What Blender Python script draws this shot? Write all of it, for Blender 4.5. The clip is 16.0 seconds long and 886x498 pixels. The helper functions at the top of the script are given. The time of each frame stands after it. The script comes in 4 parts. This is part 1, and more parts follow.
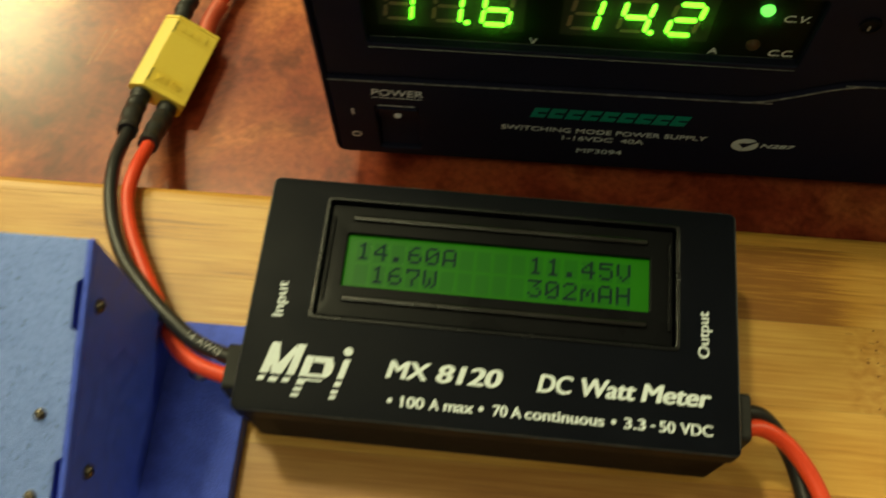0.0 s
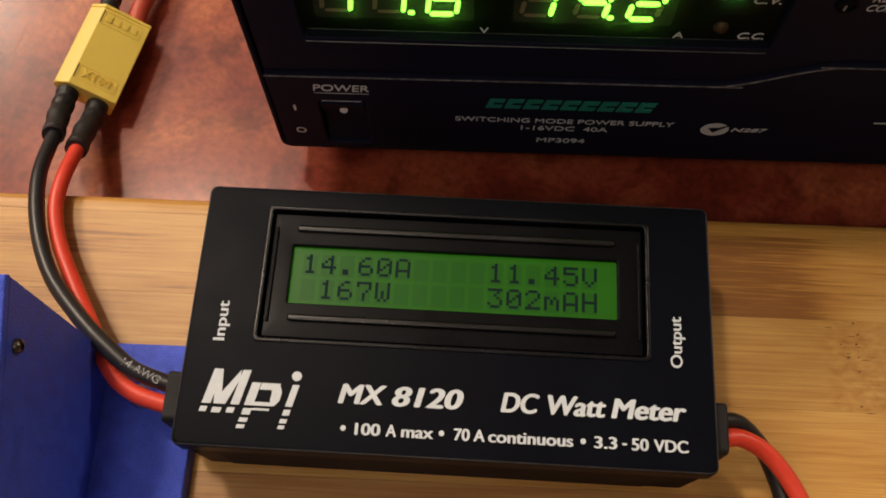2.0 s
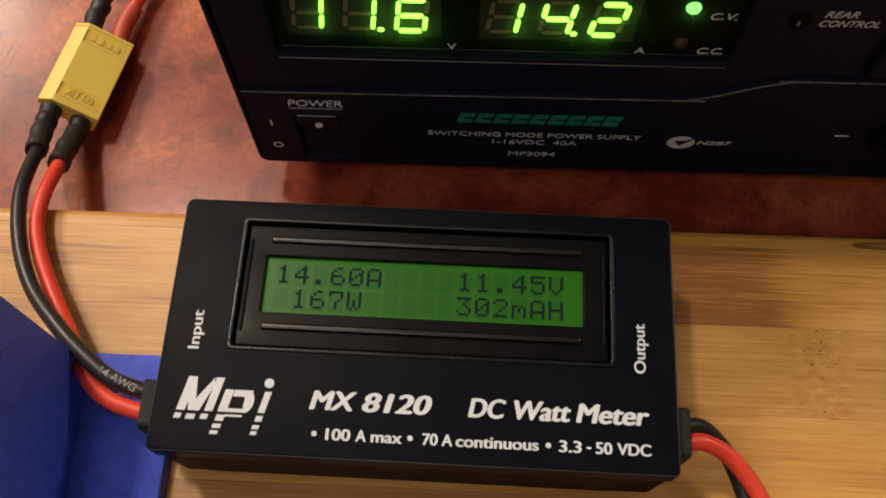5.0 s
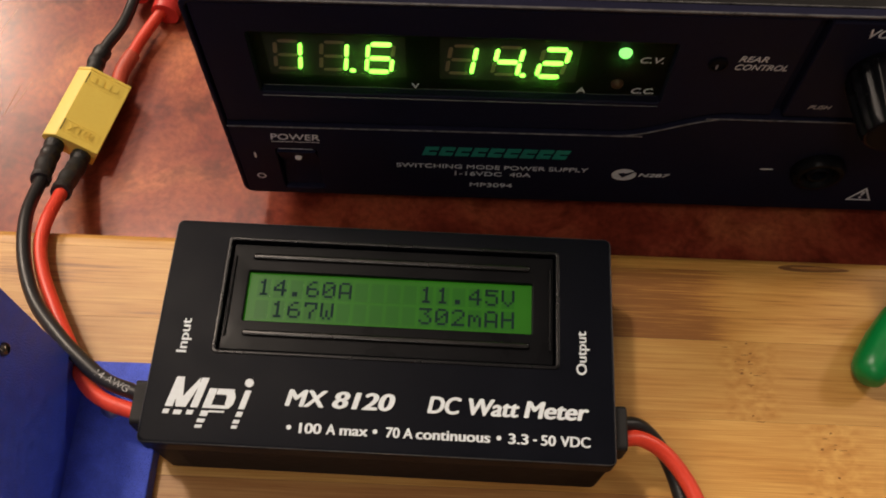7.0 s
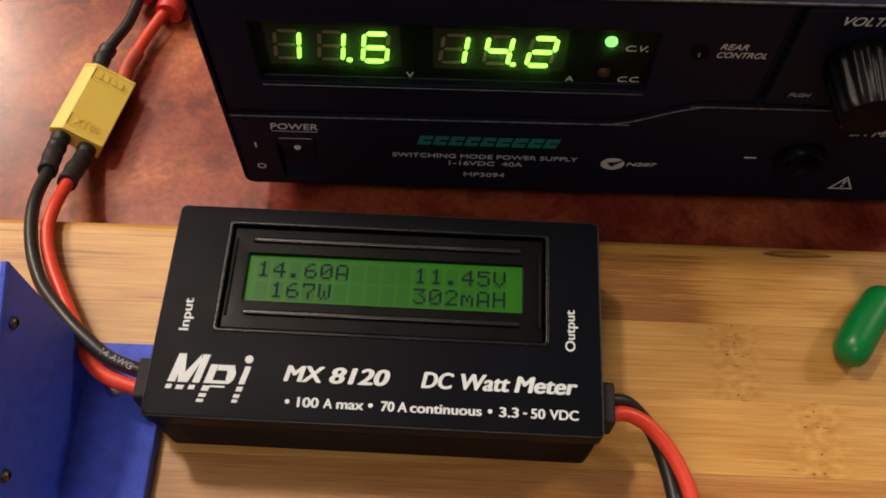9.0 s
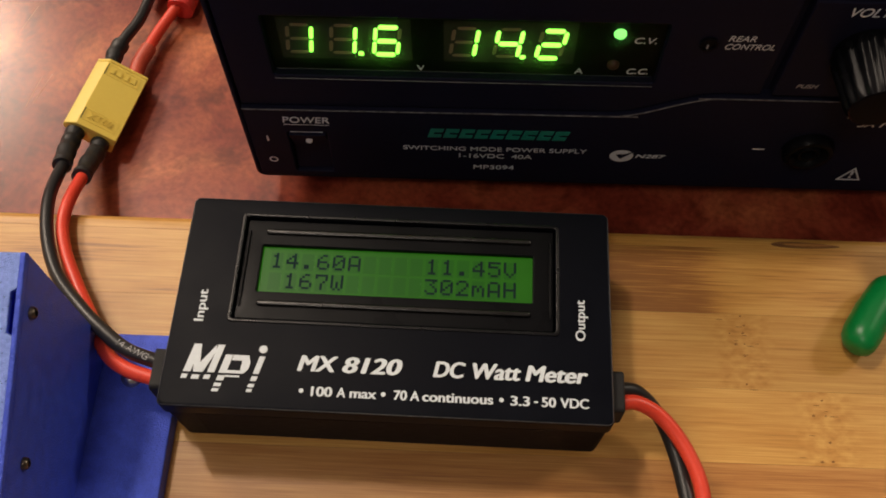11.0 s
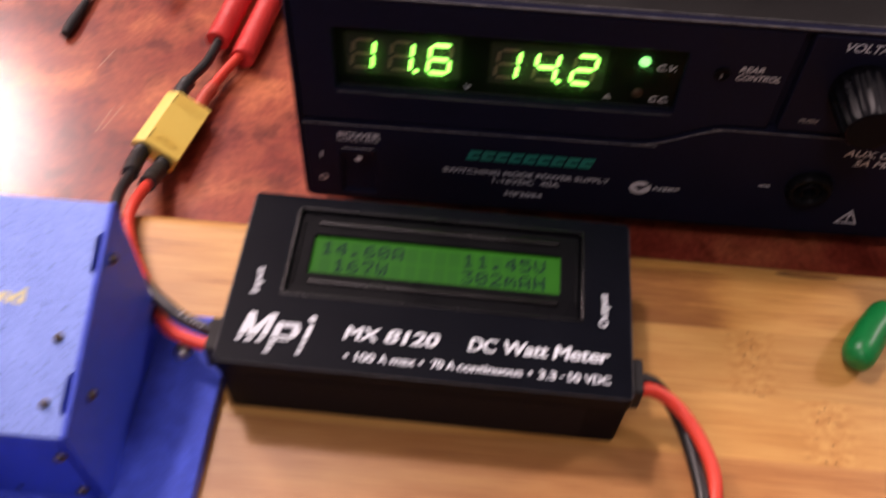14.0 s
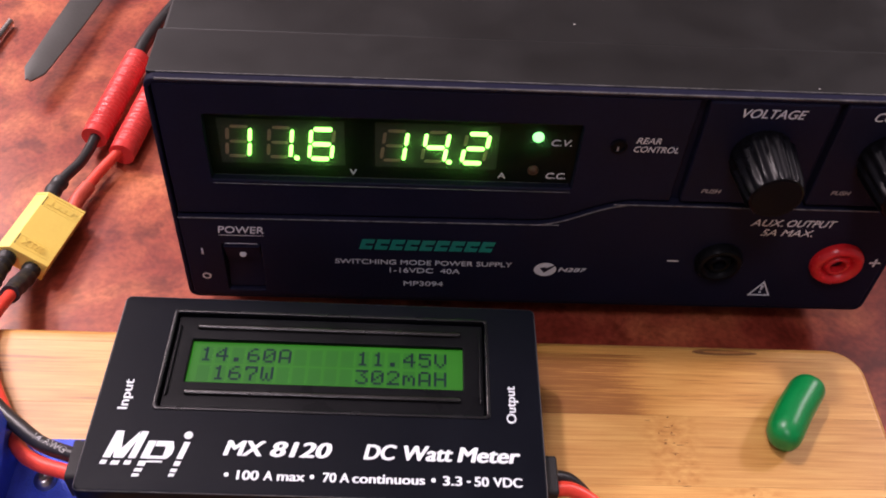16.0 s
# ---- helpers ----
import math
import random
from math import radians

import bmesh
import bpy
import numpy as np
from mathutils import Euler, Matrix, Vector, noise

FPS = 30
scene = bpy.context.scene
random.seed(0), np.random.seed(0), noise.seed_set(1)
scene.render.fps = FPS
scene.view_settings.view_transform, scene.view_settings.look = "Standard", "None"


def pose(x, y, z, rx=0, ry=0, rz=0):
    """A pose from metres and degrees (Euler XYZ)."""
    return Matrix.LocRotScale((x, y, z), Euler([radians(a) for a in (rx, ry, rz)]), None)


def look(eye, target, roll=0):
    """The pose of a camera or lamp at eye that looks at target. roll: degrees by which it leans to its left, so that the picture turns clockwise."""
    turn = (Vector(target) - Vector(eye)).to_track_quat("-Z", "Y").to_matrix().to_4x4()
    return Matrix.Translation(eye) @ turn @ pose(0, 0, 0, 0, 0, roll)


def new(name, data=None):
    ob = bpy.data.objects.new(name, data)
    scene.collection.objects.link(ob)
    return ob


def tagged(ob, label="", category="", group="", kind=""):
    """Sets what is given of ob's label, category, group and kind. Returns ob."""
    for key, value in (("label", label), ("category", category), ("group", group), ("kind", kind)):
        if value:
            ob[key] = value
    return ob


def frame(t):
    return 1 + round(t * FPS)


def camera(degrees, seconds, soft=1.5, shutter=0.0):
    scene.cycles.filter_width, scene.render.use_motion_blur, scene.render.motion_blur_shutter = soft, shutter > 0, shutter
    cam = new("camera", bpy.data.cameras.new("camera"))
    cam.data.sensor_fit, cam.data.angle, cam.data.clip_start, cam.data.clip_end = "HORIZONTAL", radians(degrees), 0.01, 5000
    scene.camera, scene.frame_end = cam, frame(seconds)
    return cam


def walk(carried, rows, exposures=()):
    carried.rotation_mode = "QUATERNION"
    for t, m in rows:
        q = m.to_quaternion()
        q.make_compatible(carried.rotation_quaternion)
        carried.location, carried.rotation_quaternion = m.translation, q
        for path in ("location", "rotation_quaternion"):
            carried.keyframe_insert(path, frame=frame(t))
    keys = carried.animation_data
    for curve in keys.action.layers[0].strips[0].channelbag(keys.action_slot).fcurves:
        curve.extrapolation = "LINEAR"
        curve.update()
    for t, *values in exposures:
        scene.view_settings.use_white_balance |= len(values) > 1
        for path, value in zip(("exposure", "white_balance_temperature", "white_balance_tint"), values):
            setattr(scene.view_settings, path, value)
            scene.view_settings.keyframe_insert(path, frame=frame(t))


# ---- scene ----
cam = camera(50.1, 16.0, soft=1.8, shutter=0.7)
PATH = [
    (0, (0.0337, -0.0740, 0.2319), (-0.0952, 0.7462, -1.5877), -3.10),
    (0.5, (0.0390, -0.0588, 0.2241), (-0.0621, 0.7053, -1.6215), -3.21),
    (1, (0.0371, -0.0585, 0.2213), (-0.0382, 0.6704, -1.6392), -2.08),
    (1.5, (0.0369, -0.0593, 0.2234), (-0.0284, 0.6768, -1.6351), -1.65),
    (2, (0.0362, -0.0576, 0.2231), (-0.0299, 0.6779, -1.6354), -1.79),
    (2.5, (0.0366, -0.0558, 0.2219), (-0.0254, 0.6855, -1.6345), -1.39),
    (3, (0.0372, -0.0550, 0.2222), (-0.0251, 0.6812, -1.6363), -1.46),
    (3.5, (0.0380, -0.0540, 0.2222), (-0.0311, 0.6840, -1.6355), -1.97),
    (4, (0.0393, -0.0529, 0.2222), (-0.0266, 0.6845, -1.6362), -1.84),
    (6.5, (0.0464, -0.0775, 0.2406), (-0.0033, 0.7896, -1.5609), -0.24),
    (7, (0.0485, -0.0781, 0.2442), (0.0073, 0.8065, -1.5492), 0.46),
    (7.5, (0.0514, -0.0834, 0.2475), (0.0120, 0.8292, -1.5319), 0.54),
    (8, (0.0519, -0.0865, 0.2483), (0.0062, 0.8377, -1.5247), 0.28),
    (8.5, (0.0513, -0.0881, 0.2473), (0.0070, 0.8338, -1.5272), 0.35),
    (11, (0.0498, -0.0913, 0.2489), (-0.0082, 0.8204, -1.5298), -0.65),
    (11.5, (0.0434, -0.1052, 0.2530), (-0.0229, 0.8187, -1.5192), -1.04),
    (12, (0.0363, -0.1323, 0.2614), (-0.0653, 0.8217, -1.4928), -1.99),
    (12.5, (0.0297, -0.1550, 0.2717), (-0.1268, 0.8280, -1.4616), -2.24),
    (13, (0.0260, -0.1581, 0.2747), (-0.1495, 0.8280, -1.4551), -1.89),
    (13.5, (0.0272, -0.1578, 0.2780), (-0.1312, 0.8751, -1.4261), -0.53),
    (13.8, (0.0320, -0.1490, 0.2604), (-0.0413, 0.9997, -1.3735), 3.07),
    (14, (0.0425, -0.1382, 0.2467), (-0.0278, 1.0510, -1.3592), 2.66),
    (14.2, (0.0448, -0.1307, 0.2414), (0.0412, 1.1324, -1.3083), 4.18),
    (14.5, (0.0508, -0.1216, 0.2290), (0.0756, 1.2104, -1.2630), 3.67),
    (15, (0.0474, -0.1255, 0.2277), (0.1045, 1.2158, -1.2546), 4.10),
    (15.5, (0.0509, -0.1277, 0.2311), (0.1191, 1.2111, -1.2530), 4.10),
    (16, (0.0512, -0.1257, 0.2325), (0.1196, 1.2192, -1.2461), 4.41),
]
EXPOSURES = [(0.0, -0.30, 7500, -30), (0.5, -0.52, 7100, -44), (1.0, -0.50, 6500, -32), (1.5, -0.46, 6300, -4), (2.0, -0.45, 6200, 12), (4.0, -0.43, 6100, 14), (6.5, -0.31, 6050, 12), (8.7, -0.28, 6050, 12), (10.8, -0.42, 6050, 10), (11.2, -0.38, 6050, 12), (11.5, -0.29, 5900, 20), (12.0, -0.03, 5200, 56), (13.4, 0.02, 5200, 56), (14.2, 0.12, 5800, 8), (14.5, 0.18, 5900, -26), (15.0, 0.46, 5400, -8), (16.0, 0.50, 5300, 30)]
walk(cam, [(t, look(eye, target, roll)) for t, eye, target, roll in PATH], EXPOSURES)

# ---- world and lamps ----
def make_world():
    w = bpy.data.worlds.new("room_dusk")
    w.use_nodes = True
    bg = w.node_tree.nodes["Background"]
    bg.inputs[0].default_value = (1.0, 0.72, 0.45, 1)
    bg.inputs[1].default_value = 0.03
    scene.world = w


def lamp(name, place, power, colour, radius):
    d = bpy.data.lights.new(name, "POINT")
    d.energy, d.color, d.shadow_soft_size = power, colour, radius
    ob = new(name, d)
    ob.location = place
    return ob


make_world()
lamp("left_lamp", (-0.94, 0.91, 1.00), 74.0, (1.0, 0.78, 0.57), 0.19)
lamp("right_lamp", (0.95, 0.52, 0.80), 17.0, (1.0, 0.80, 0.60), 0.09)
lamp("ceiling_lamp", (-0.50, 0.55, 1.55), 40.0, (1.0, 0.80, 0.60), 0.06)
lamp("front_lamp", (-0.20, -0.62, 1.40), 15.0, (1.0, 0.84, 0.68), 0.14)


# ---- materials ----
def shader(name, base, rough=0.5, metal=0.0, alt=None, scale=60.0, fine=900.0, bump=0.0, bump_scale=2500.0, coat=0.0,
           stretch=(1, 1, 1), rough_var=0.08, spec=0.5):
    """Principled surface: base mixed with alt by coarse and fine noise, roughness wear and fine relief."""
    m = bpy.data.materials.new(name)
    m.use_nodes = True
    n, l = m.node_tree.nodes, m.node_tree.links
    p = n["Principled BSDF"]
    p.inputs["Metallic"].default_value = metal
    p.inputs["Specular IOR Level"].default_value = spec
    p.inputs["Coat Weight"].default_value = coat
    p.inputs["Coat Roughness"].default_value = 0.12
    tc = n.new("ShaderNodeTexCoord")
    mp = n.new("ShaderNodeMapping")
    mp.inputs["Scale"].default_value = stretch
    l.new(tc.outputs["Object"], mp.inputs["Vector"])
    a, b = n.new("ShaderNodeTexNoise"), n.new("ShaderNodeTexNoise")
    a.inputs["Scale"].default_value, b.inputs["Scale"].default_value = scale, fine
    a.inputs["Detail"].default_value = 4
    for t in (a, b):
        l.new(mp.outputs["Vector"], t.inputs["Vector"])
    mix = n.new("ShaderNodeMix")
    mix.data_type = "FLOAT"
    mix.inputs["Factor"].default_value = 0.4
    l.new(a.outputs["Fac"], mix.inputs[2])
    l.new(b.outputs["Fac"], mix.inputs[3])
    alt = alt or tuple(c * 0.7 for c in base)
    ramp = n.new("ShaderNodeValToRGB")
    ramp.color_ramp.elements[0].position, ramp.color_ramp.elements[1].position = 0.36, 0.64
    ramp.color_ramp.elements[0].color, ramp.color_ramp.elements[1].color = (*alt, 1), (*base, 1)
    l.new(mix.outputs[0], ramp.inputs["Fac"])
    l.new(ramp.outputs["Color"], p.inputs["Base Color"])
    rr = n.new("ShaderNodeMapRange")
    rr.inputs["From Min"].default_value, rr.inputs["From Max"].default_value = 0.3, 0.7
    rr.inputs["To Min"].default_value, rr.inputs["To Max"].default_value = max(0.02, rough - rough_var), min(1, rough + rough_var)
    l.new(a.outputs["Fac"], rr.inputs["Value"])
    l.new(rr.outputs["Result"], p.inputs["Roughness"])
    if bump:
        c, bp = n.new("ShaderNodeTexNoise"), n.new("ShaderNodeBump")
        c.inputs["Scale"].default_value = bump_scale
        bp.inputs["Strength"].default_value, bp.inputs["Distance"].default_value = bump, 0.0003
        l.new(mp.outputs["Vector"], c.inputs["Vector"])
        l.new(c.outputs["Fac"], bp.inputs["Height"])
        l.new(bp.outputs["Normal"], p.inputs["Normal"])
    return m


def glow(name, colour, strength, base=(0.02, 0.02, 0.02), rough=0.3, alt=None):
    """A lit display: gives off light, with a faint unevenness."""
    m = bpy.data.materials.new(name)
    m.use_nodes = True
    n, l = m.node_tree.nodes, m.node_tree.links
    p = n["Principled BSDF"]
    p.inputs["Base Color"].default_value = (*base, 1)
    p.inputs["Roughness"].default_value = rough
    p.inputs["Specular IOR Level"].default_value = 0.12
    p.inputs["Emission Strength"].default_value = strength
    tc, a, ramp = n.new("ShaderNodeTexCoord"), n.new("ShaderNodeTexNoise"), n.new("ShaderNodeValToRGB")
    a.inputs["Scale"].default_value = 70
    ramp.color_ramp.elements[0].position, ramp.color_ramp.elements[1].position = 0.3, 0.7
    ramp.color_ramp.elements[0].color = (*(alt or tuple(c * 0.85 for c in colour)), 1)
    ramp.color_ramp.elements[1].color = (*colour, 1)
    l.new(tc.outputs["Object"], a.inputs["Vector"])
    l.new(a.outputs["Fac"], ramp.inputs["Fac"])
    l.new(ramp.outputs["Color"], p.inputs["Emission Color"])
    return m


def acrylic(name):
    """Clear sheet: mostly lets light straight through; added scatter imitates a halo round digits."""
    m = bpy.data.materials.new(name)
    m.use_nodes = True
    n, l = m.node_tree.nodes, m.node_tree.links
    n.remove(n["Principled BSDF"])
    clear, haze, mix = n.new("ShaderNodeBsdfTransparent"), n.new("ShaderNodeBsdfTranslucent"), n.new("ShaderNodeMixShader")
    clear.inputs["Color"].default_value = (0.86, 0.86, 0.84, 1)
    haze.inputs["Color"].default_value = (0.6, 0.6, 0.6, 1)
    tc, a, r = n.new("ShaderNodeTexCoord"), n.new("ShaderNodeTexNoise"), n.new("ShaderNodeMapRange")
    a.inputs["Scale"].default_value = 400
    r.inputs["To Min"].default_value, r.inputs["To Max"].default_value = 0.028, 0.05
    l.new(tc.outputs["Object"], a.inputs["Vector"])
    l.new(a.outputs["Fac"], r.inputs["Value"])
    l.new(r.outputs["Result"], mix.inputs["Fac"])
    l.new(clear.outputs["BSDF"], mix.inputs[1])
    l.new(haze.outputs["BSDF"], mix.inputs[2])
    l.new(mix.outputs["Shader"], n["Material Output"].inputs["Surface"])
    return m


def bamboo_material(name, low, mid_tone, high, node=None, stain=None):
    """Long fine grain; node: where along the strip a growth node mottles it; stain: where a brown tone ends."""
    m = bpy.data.materials.new(name)
    m.use_nodes = True
    n, l = m.node_tree.nodes, m.node_tree.links
    p = n["Principled BSDF"]
    tc, info = n.new("ShaderNodeTexCoord"), n.new("ShaderNodeObjectInfo")
    shift = n.new("ShaderNodeVectorMath")
    shift.operation = "ADD"
    l.new(tc.outputs["Object"], shift.inputs[0])
    sc = n.new("ShaderNodeVectorMath")
    sc.operation = "SCALE"
    sc.inputs[0].default_value = (3.1, 1.7, 0.4)
    l.new(info.outputs["Random"], sc.inputs["Scale"])
    l.new(sc.outputs["Vector"], shift.inputs[1])

    def grain(sx, sy, detail):
        mp, t = n.new("ShaderNodeMapping"), n.new("ShaderNodeTexNoise")
        mp.inputs["Scale"].default_value = (sx, sy, sy)
        t.inputs["Scale"].default_value, t.inputs["Detail"].default_value = 1.0, detail
        t.inputs["Distortion"].default_value = 0.15
        l.new(shift.outputs["Vector"], mp.inputs["Vector"])
        l.new(mp.outputs["Vector"], t.inputs["Vector"])
        return t
    fine, streak, broad = grain(75, 3300, 3), grain(36, 1350, 4), grain(22, 130, 3)
    mix1, mix2 = n.new("ShaderNodeMix"), n.new("ShaderNodeMix")
    mix1.inputs["Factor"].default_value, mix2.inputs["Factor"].default_value = 0.5, 0.38
    l.new(fine.outputs["Fac"], mix1.inputs[2]), l.new(streak.outputs["Fac"], mix1.inputs[3])
    l.new(mix1.outputs[0], mix2.inputs[2]), l.new(broad.outputs["Fac"], mix2.inputs[3])
    ramp = n.new("ShaderNodeValToRGB")
    e = ramp.color_ramp.elements
    e[0].position, e[0].color = 0.36, (*low, 1)
    e[1].position, e[1].color = 0.62, (*high, 1)
    mid = e.new(0.46)
    mid.color = (*mid_tone, 1)
    tone_in = mix2.outputs[0]
    sep = n.new("ShaderNodeSeparateXYZ")
    l.new(tc.outputs["Object"], sep.inputs[0])

    def band(centre, inner, outer):
        sub, ab, r = n.new("ShaderNodeMath"), n.new("ShaderNodeMath"), n.new("ShaderNodeMapRange")
        sub.operation, ab.operation = "SUBTRACT", "ABSOLUTE"
        sub.inputs[1].default_value = centre
        r.inputs["From Min"].default_value, r.inputs["From Max"].default_value = inner, outer
        r.inputs["To Min"].default_value, r.inputs["To Max"].default_value = 1, 0
        r.interpolation_type = "SMOOTHSTEP"
        l.new(sep.outputs["X"], sub.inputs[0])
        l.new(sub.outputs[0], ab.inputs[0])
        l.new(ab.outputs[0], r.inputs["Value"])
        return r.outputs["Result"]
    if node is not None:
        spot, soft, blend = grain(330, 620, 3), n.new("ShaderNodeMath"), n.new("ShaderNodeMix")
        soft.operation = "MULTIPLY"
        soft.inputs[1].default_value = 0.5
        l.new(band(node, 0.002, 0.011), soft.inputs[0])
        l.new(soft.outputs[0], blend.inputs["Factor"])
        l.new(tone_in, blend.inputs[2]), l.new(spot.outputs["Fac"], blend.inputs[3])
        tone_in = blend.outputs[0]
    if stain is not None:
        deep, drop = n.new("ShaderNodeMath"), n.new("ShaderNodeMath")
        deep.operation, drop.operation = "MULTIPLY", "SUBTRACT"
        deep.inputs[1].default_value = 0.155
        l.new(band(stain - 0.040, 0.032, 0.048), deep.inputs[0])
        l.new(tone_in, drop.inputs[0]), l.new(deep.outputs[0], drop.inputs[1])
        tone_in = drop.outputs[0]
    l.new(tone_in, ramp.inputs["Fac"])
    hsv = n.new("ShaderNodeHueSaturation")
    tone = n.new("ShaderNodeMapRange")
    tone.inputs["To Min"].default_value, tone.inputs["To Max"].default_value = 0.92, 1.06
    l.new(info.outputs["Random"], tone.inputs["Value"])
    l.new(tone.outputs["Result"], hsv.inputs["Value"])
    l.new(ramp.outputs["Color"], hsv.inputs["Color"])
    l.new(hsv.outputs["Color"], p.inputs["Base Color"])
    p.inputs["Roughness"].default_value = 0.42
    p.inputs["Coat Weight"].default_value, p.inputs["Coat Roughness"].default_value = 0.12, 0.35
    bp = n.new("ShaderNodeBump")
    bp.inputs["Strength"].default_value, bp.inputs["Distance"].default_value = 0.25, 0.0002
    l.new(mix1.outputs[0], bp.inputs["Height"])
    l.new(bp.outputs["Normal"], p.inputs["Normal"])
    return m


def burl_material():
    m = bpy.data.materials.new("burl_veneer")
    m.use_nodes = True
    n, l = m.node_tree.nodes, m.node_tree.links
    p = n["Principled BSDF"]
    tc = n.new("ShaderNodeTexCoord")
    warp, a, b, v = n.new("ShaderNodeTexNoise"), n.new("ShaderNodeTexNoise"), n.new("ShaderNodeTexNoise"), n.new("ShaderNodeTexNoise")
    warp.inputs["Scale"].default_value = 18
    off = n.new("ShaderNodeVectorMath")
    off.operation = "MULTIPLY_ADD"
    off.inputs[1].default_value = (0.022, 0.022, 0.022)
    l.new(tc.outputs["Object"], warp.inputs["Vector"])
    l.new(warp.outputs["Color"], off.inputs[0])
    l.new(tc.outputs["Object"], off.inputs[2])
    a.inputs["Scale"].default_value, a.inputs["Detail"].default_value, a.inputs["Distortion"].default_value = 38, 8, 0.25
    b.inputs["Scale"].default_value, b.inputs["Detail"].default_value = 560, 5
    v.inputs["Scale"].default_value, v.inputs["Detail"].default_value = 85, 4
    for t in (a, b, v):
        l.new(off.outputs["Vector"], t.inputs["Vector"])
    ramp = n.new("ShaderNodeValToRGB")
    e = ramp.color_ramp.elements
    e[0].position, e[0].color = 0.30, (0.145, 0.020, 0.010, 1)
    e[1].position, e[1].color = 0.72, (0.60, 0.190, 0.070, 1)
    e.new(0.44).color = (0.26, 0.044, 0.022, 1)
    e.new(0.56).color = (0.385, 0.090, 0.038, 1)
    l.new(a.outputs["Fac"], ramp.inputs["Fac"])
    fleck = n.new("ShaderNodeValToRGB")
    fleck.color_ramp.elements[0].position, fleck.color_ramp.elements[1].position = 0.34, 0.47
    fleck.color_ramp.elements[0].color, fleck.color_ramp.elements[1].color = (0.58, 0.50, 0.47, 1), (1, 1, 1, 1)
    l.new(v.outputs["Fac"], fleck.inputs["Fac"])
    grit = n.new("ShaderNodeValToRGB")
    grit.color_ramp.elements[0].position, grit.color_ramp.elements[1].position = 0.35, 0.65
    grit.color_ramp.elements[0].color, grit.color_ramp.elements[1].color = (0.74, 0.70, 0.70, 1), (1.08, 1.08, 1.05, 1)
    l.new(b.outputs["Fac"], grit.inputs["Fac"])
    m1, m2 = n.new("ShaderNodeMix"), n.new("ShaderNodeMix")
    for x, c in ((m1, fleck), (m2, grit)):
        x.data_type, x.blend_type = "RGBA", "MULTIPLY"
        x.inputs["Factor"].default_value = 1.0
        l.new(c.outputs["Color"], x.inputs[7])
    l.new(ramp.outputs["Color"], m1.inputs[6])
    l.new(m1.outputs[2], m2.inputs[6])
    l.new(m2.outputs[2], p.inputs["Base Color"])
    p.inputs["Roughness"].default_value = 0.38
    p.inputs["Specular IOR Level"].default_value = 0.2
    p.inputs["Coat Weight"].default_value, p.inputs["Coat Roughness"].default_value = 0.6, 0.19
    bp = n.new("ShaderNodeBump")
    bp.inputs["Strength"].default_value, bp.inputs["Distance"].default_value = 0.12, 0.0004
    l.new(v.outputs["Fac"], bp.inputs["Height"])
    l.new(bp.outputs["Normal"], p.inputs["Normal"])
    return m


PALE = ((0.42, 0.200, 0.040), (0.57, 0.282, 0.056), (0.71, 0.412, 0.108))
BAMBOO = bamboo_material("bamboo", *PALE)
BAMBOO_STAINED = bamboo_material("bamboo_stained", (0.30, 0.120, 0.022), *PALE[1:], stain=-0.064)
BAMBOO_NODE = bamboo_material("bamboo_node", *PALE, node=-0.0585)
BAMBOO_KNUCKLE = bamboo_material("bamboo_knuckle", *PALE, node=-0.0405)
BAMBOO_RED = bamboo_material("bamboo_reddish", (0.34, 0.140, 0.034), (0.46, 0.205, 0.048), (0.60, 0.320, 0.090))
BURL, ACRYLIC = burl_material(), acrylic("display_acrylic")
PIT = shader("bamboo_pit", (0.32, 0.15, 0.034), 0.7, alt=(0.21, 0.09, 0.02))
SCRATCH = shader("pale_scratch", (0.62, 0.36, 0.22), 0.6, alt=(0.45, 0.20, 0.11), scale=300)
KNOT = shader("bamboo_knot", (0.30, 0.13, 0.032), 0.6, alt=(0.10, 0.038, 0.010), scale=160, stretch=(0.3, 9, 1))
METER_BLACK = shader("meter_plastic", (0.0036, 0.0045, 0.0082), 0.38, alt=(0.0029, 0.0036, 0.0066), bump=0.06, bump_scale=3800, rough_var=0.05, spec=0.055)
METER_BASE = shader("shell_plastic", (0.0040, 0.0044, 0.0085), 0.55, alt=(0.0032, 0.0035, 0.0068), spec=0.06)
LIP_BLACK = shader("lip_plastic", (0.0060, 0.0065, 0.0080), 0.28, alt=(0.0045, 0.0050, 0.0062), spec=0.28)
BEZEL_BLACK = shader("bezel_black", (0.0050, 0.0054, 0.0066), 0.33, alt=(0.004, 0.0043, 0.0054), spec=0.07)
STICKER = shader("dark_label", (0.010, 0.010, 0.014), 0.6, alt=(0.004, 0.004, 0.007), scale=300, stretch=(1, 1, 8), spec=0.1)
RUBBER = shader("black_rubber", (0.012, 0.012, 0.012), 0.72, alt=(0.009, 0.009, 0.009), bump=0.1)
SHRINK = shader("heat_shrink", (0.018, 0.018, 0.018), 0.5, alt=(0.011, 0.011, 0.011), scale=200, bump=0.5, bump_scale=900)
RED_SHRINK = shader("red_heat_shrink", (0.62, 0.10, 0.05), 0.5, alt=(0.50, 0.07, 0.035), bump=0.3, bump_scale=900)
RED_WIRE = shader("red_silicone", (0.84, 0.075, 0.034), 0.42, alt=(0.74, 0.056, 0.026))
BLACK_WIRE = shader("black_silicone", (0.020, 0.020, 0.020), 0.38, alt=(0.013, 0.013, 0.013))
INK = shader("white_ink", (0.72, 0.79, 0.84), 0.55, alt=(0.64, 0.70, 0.75))
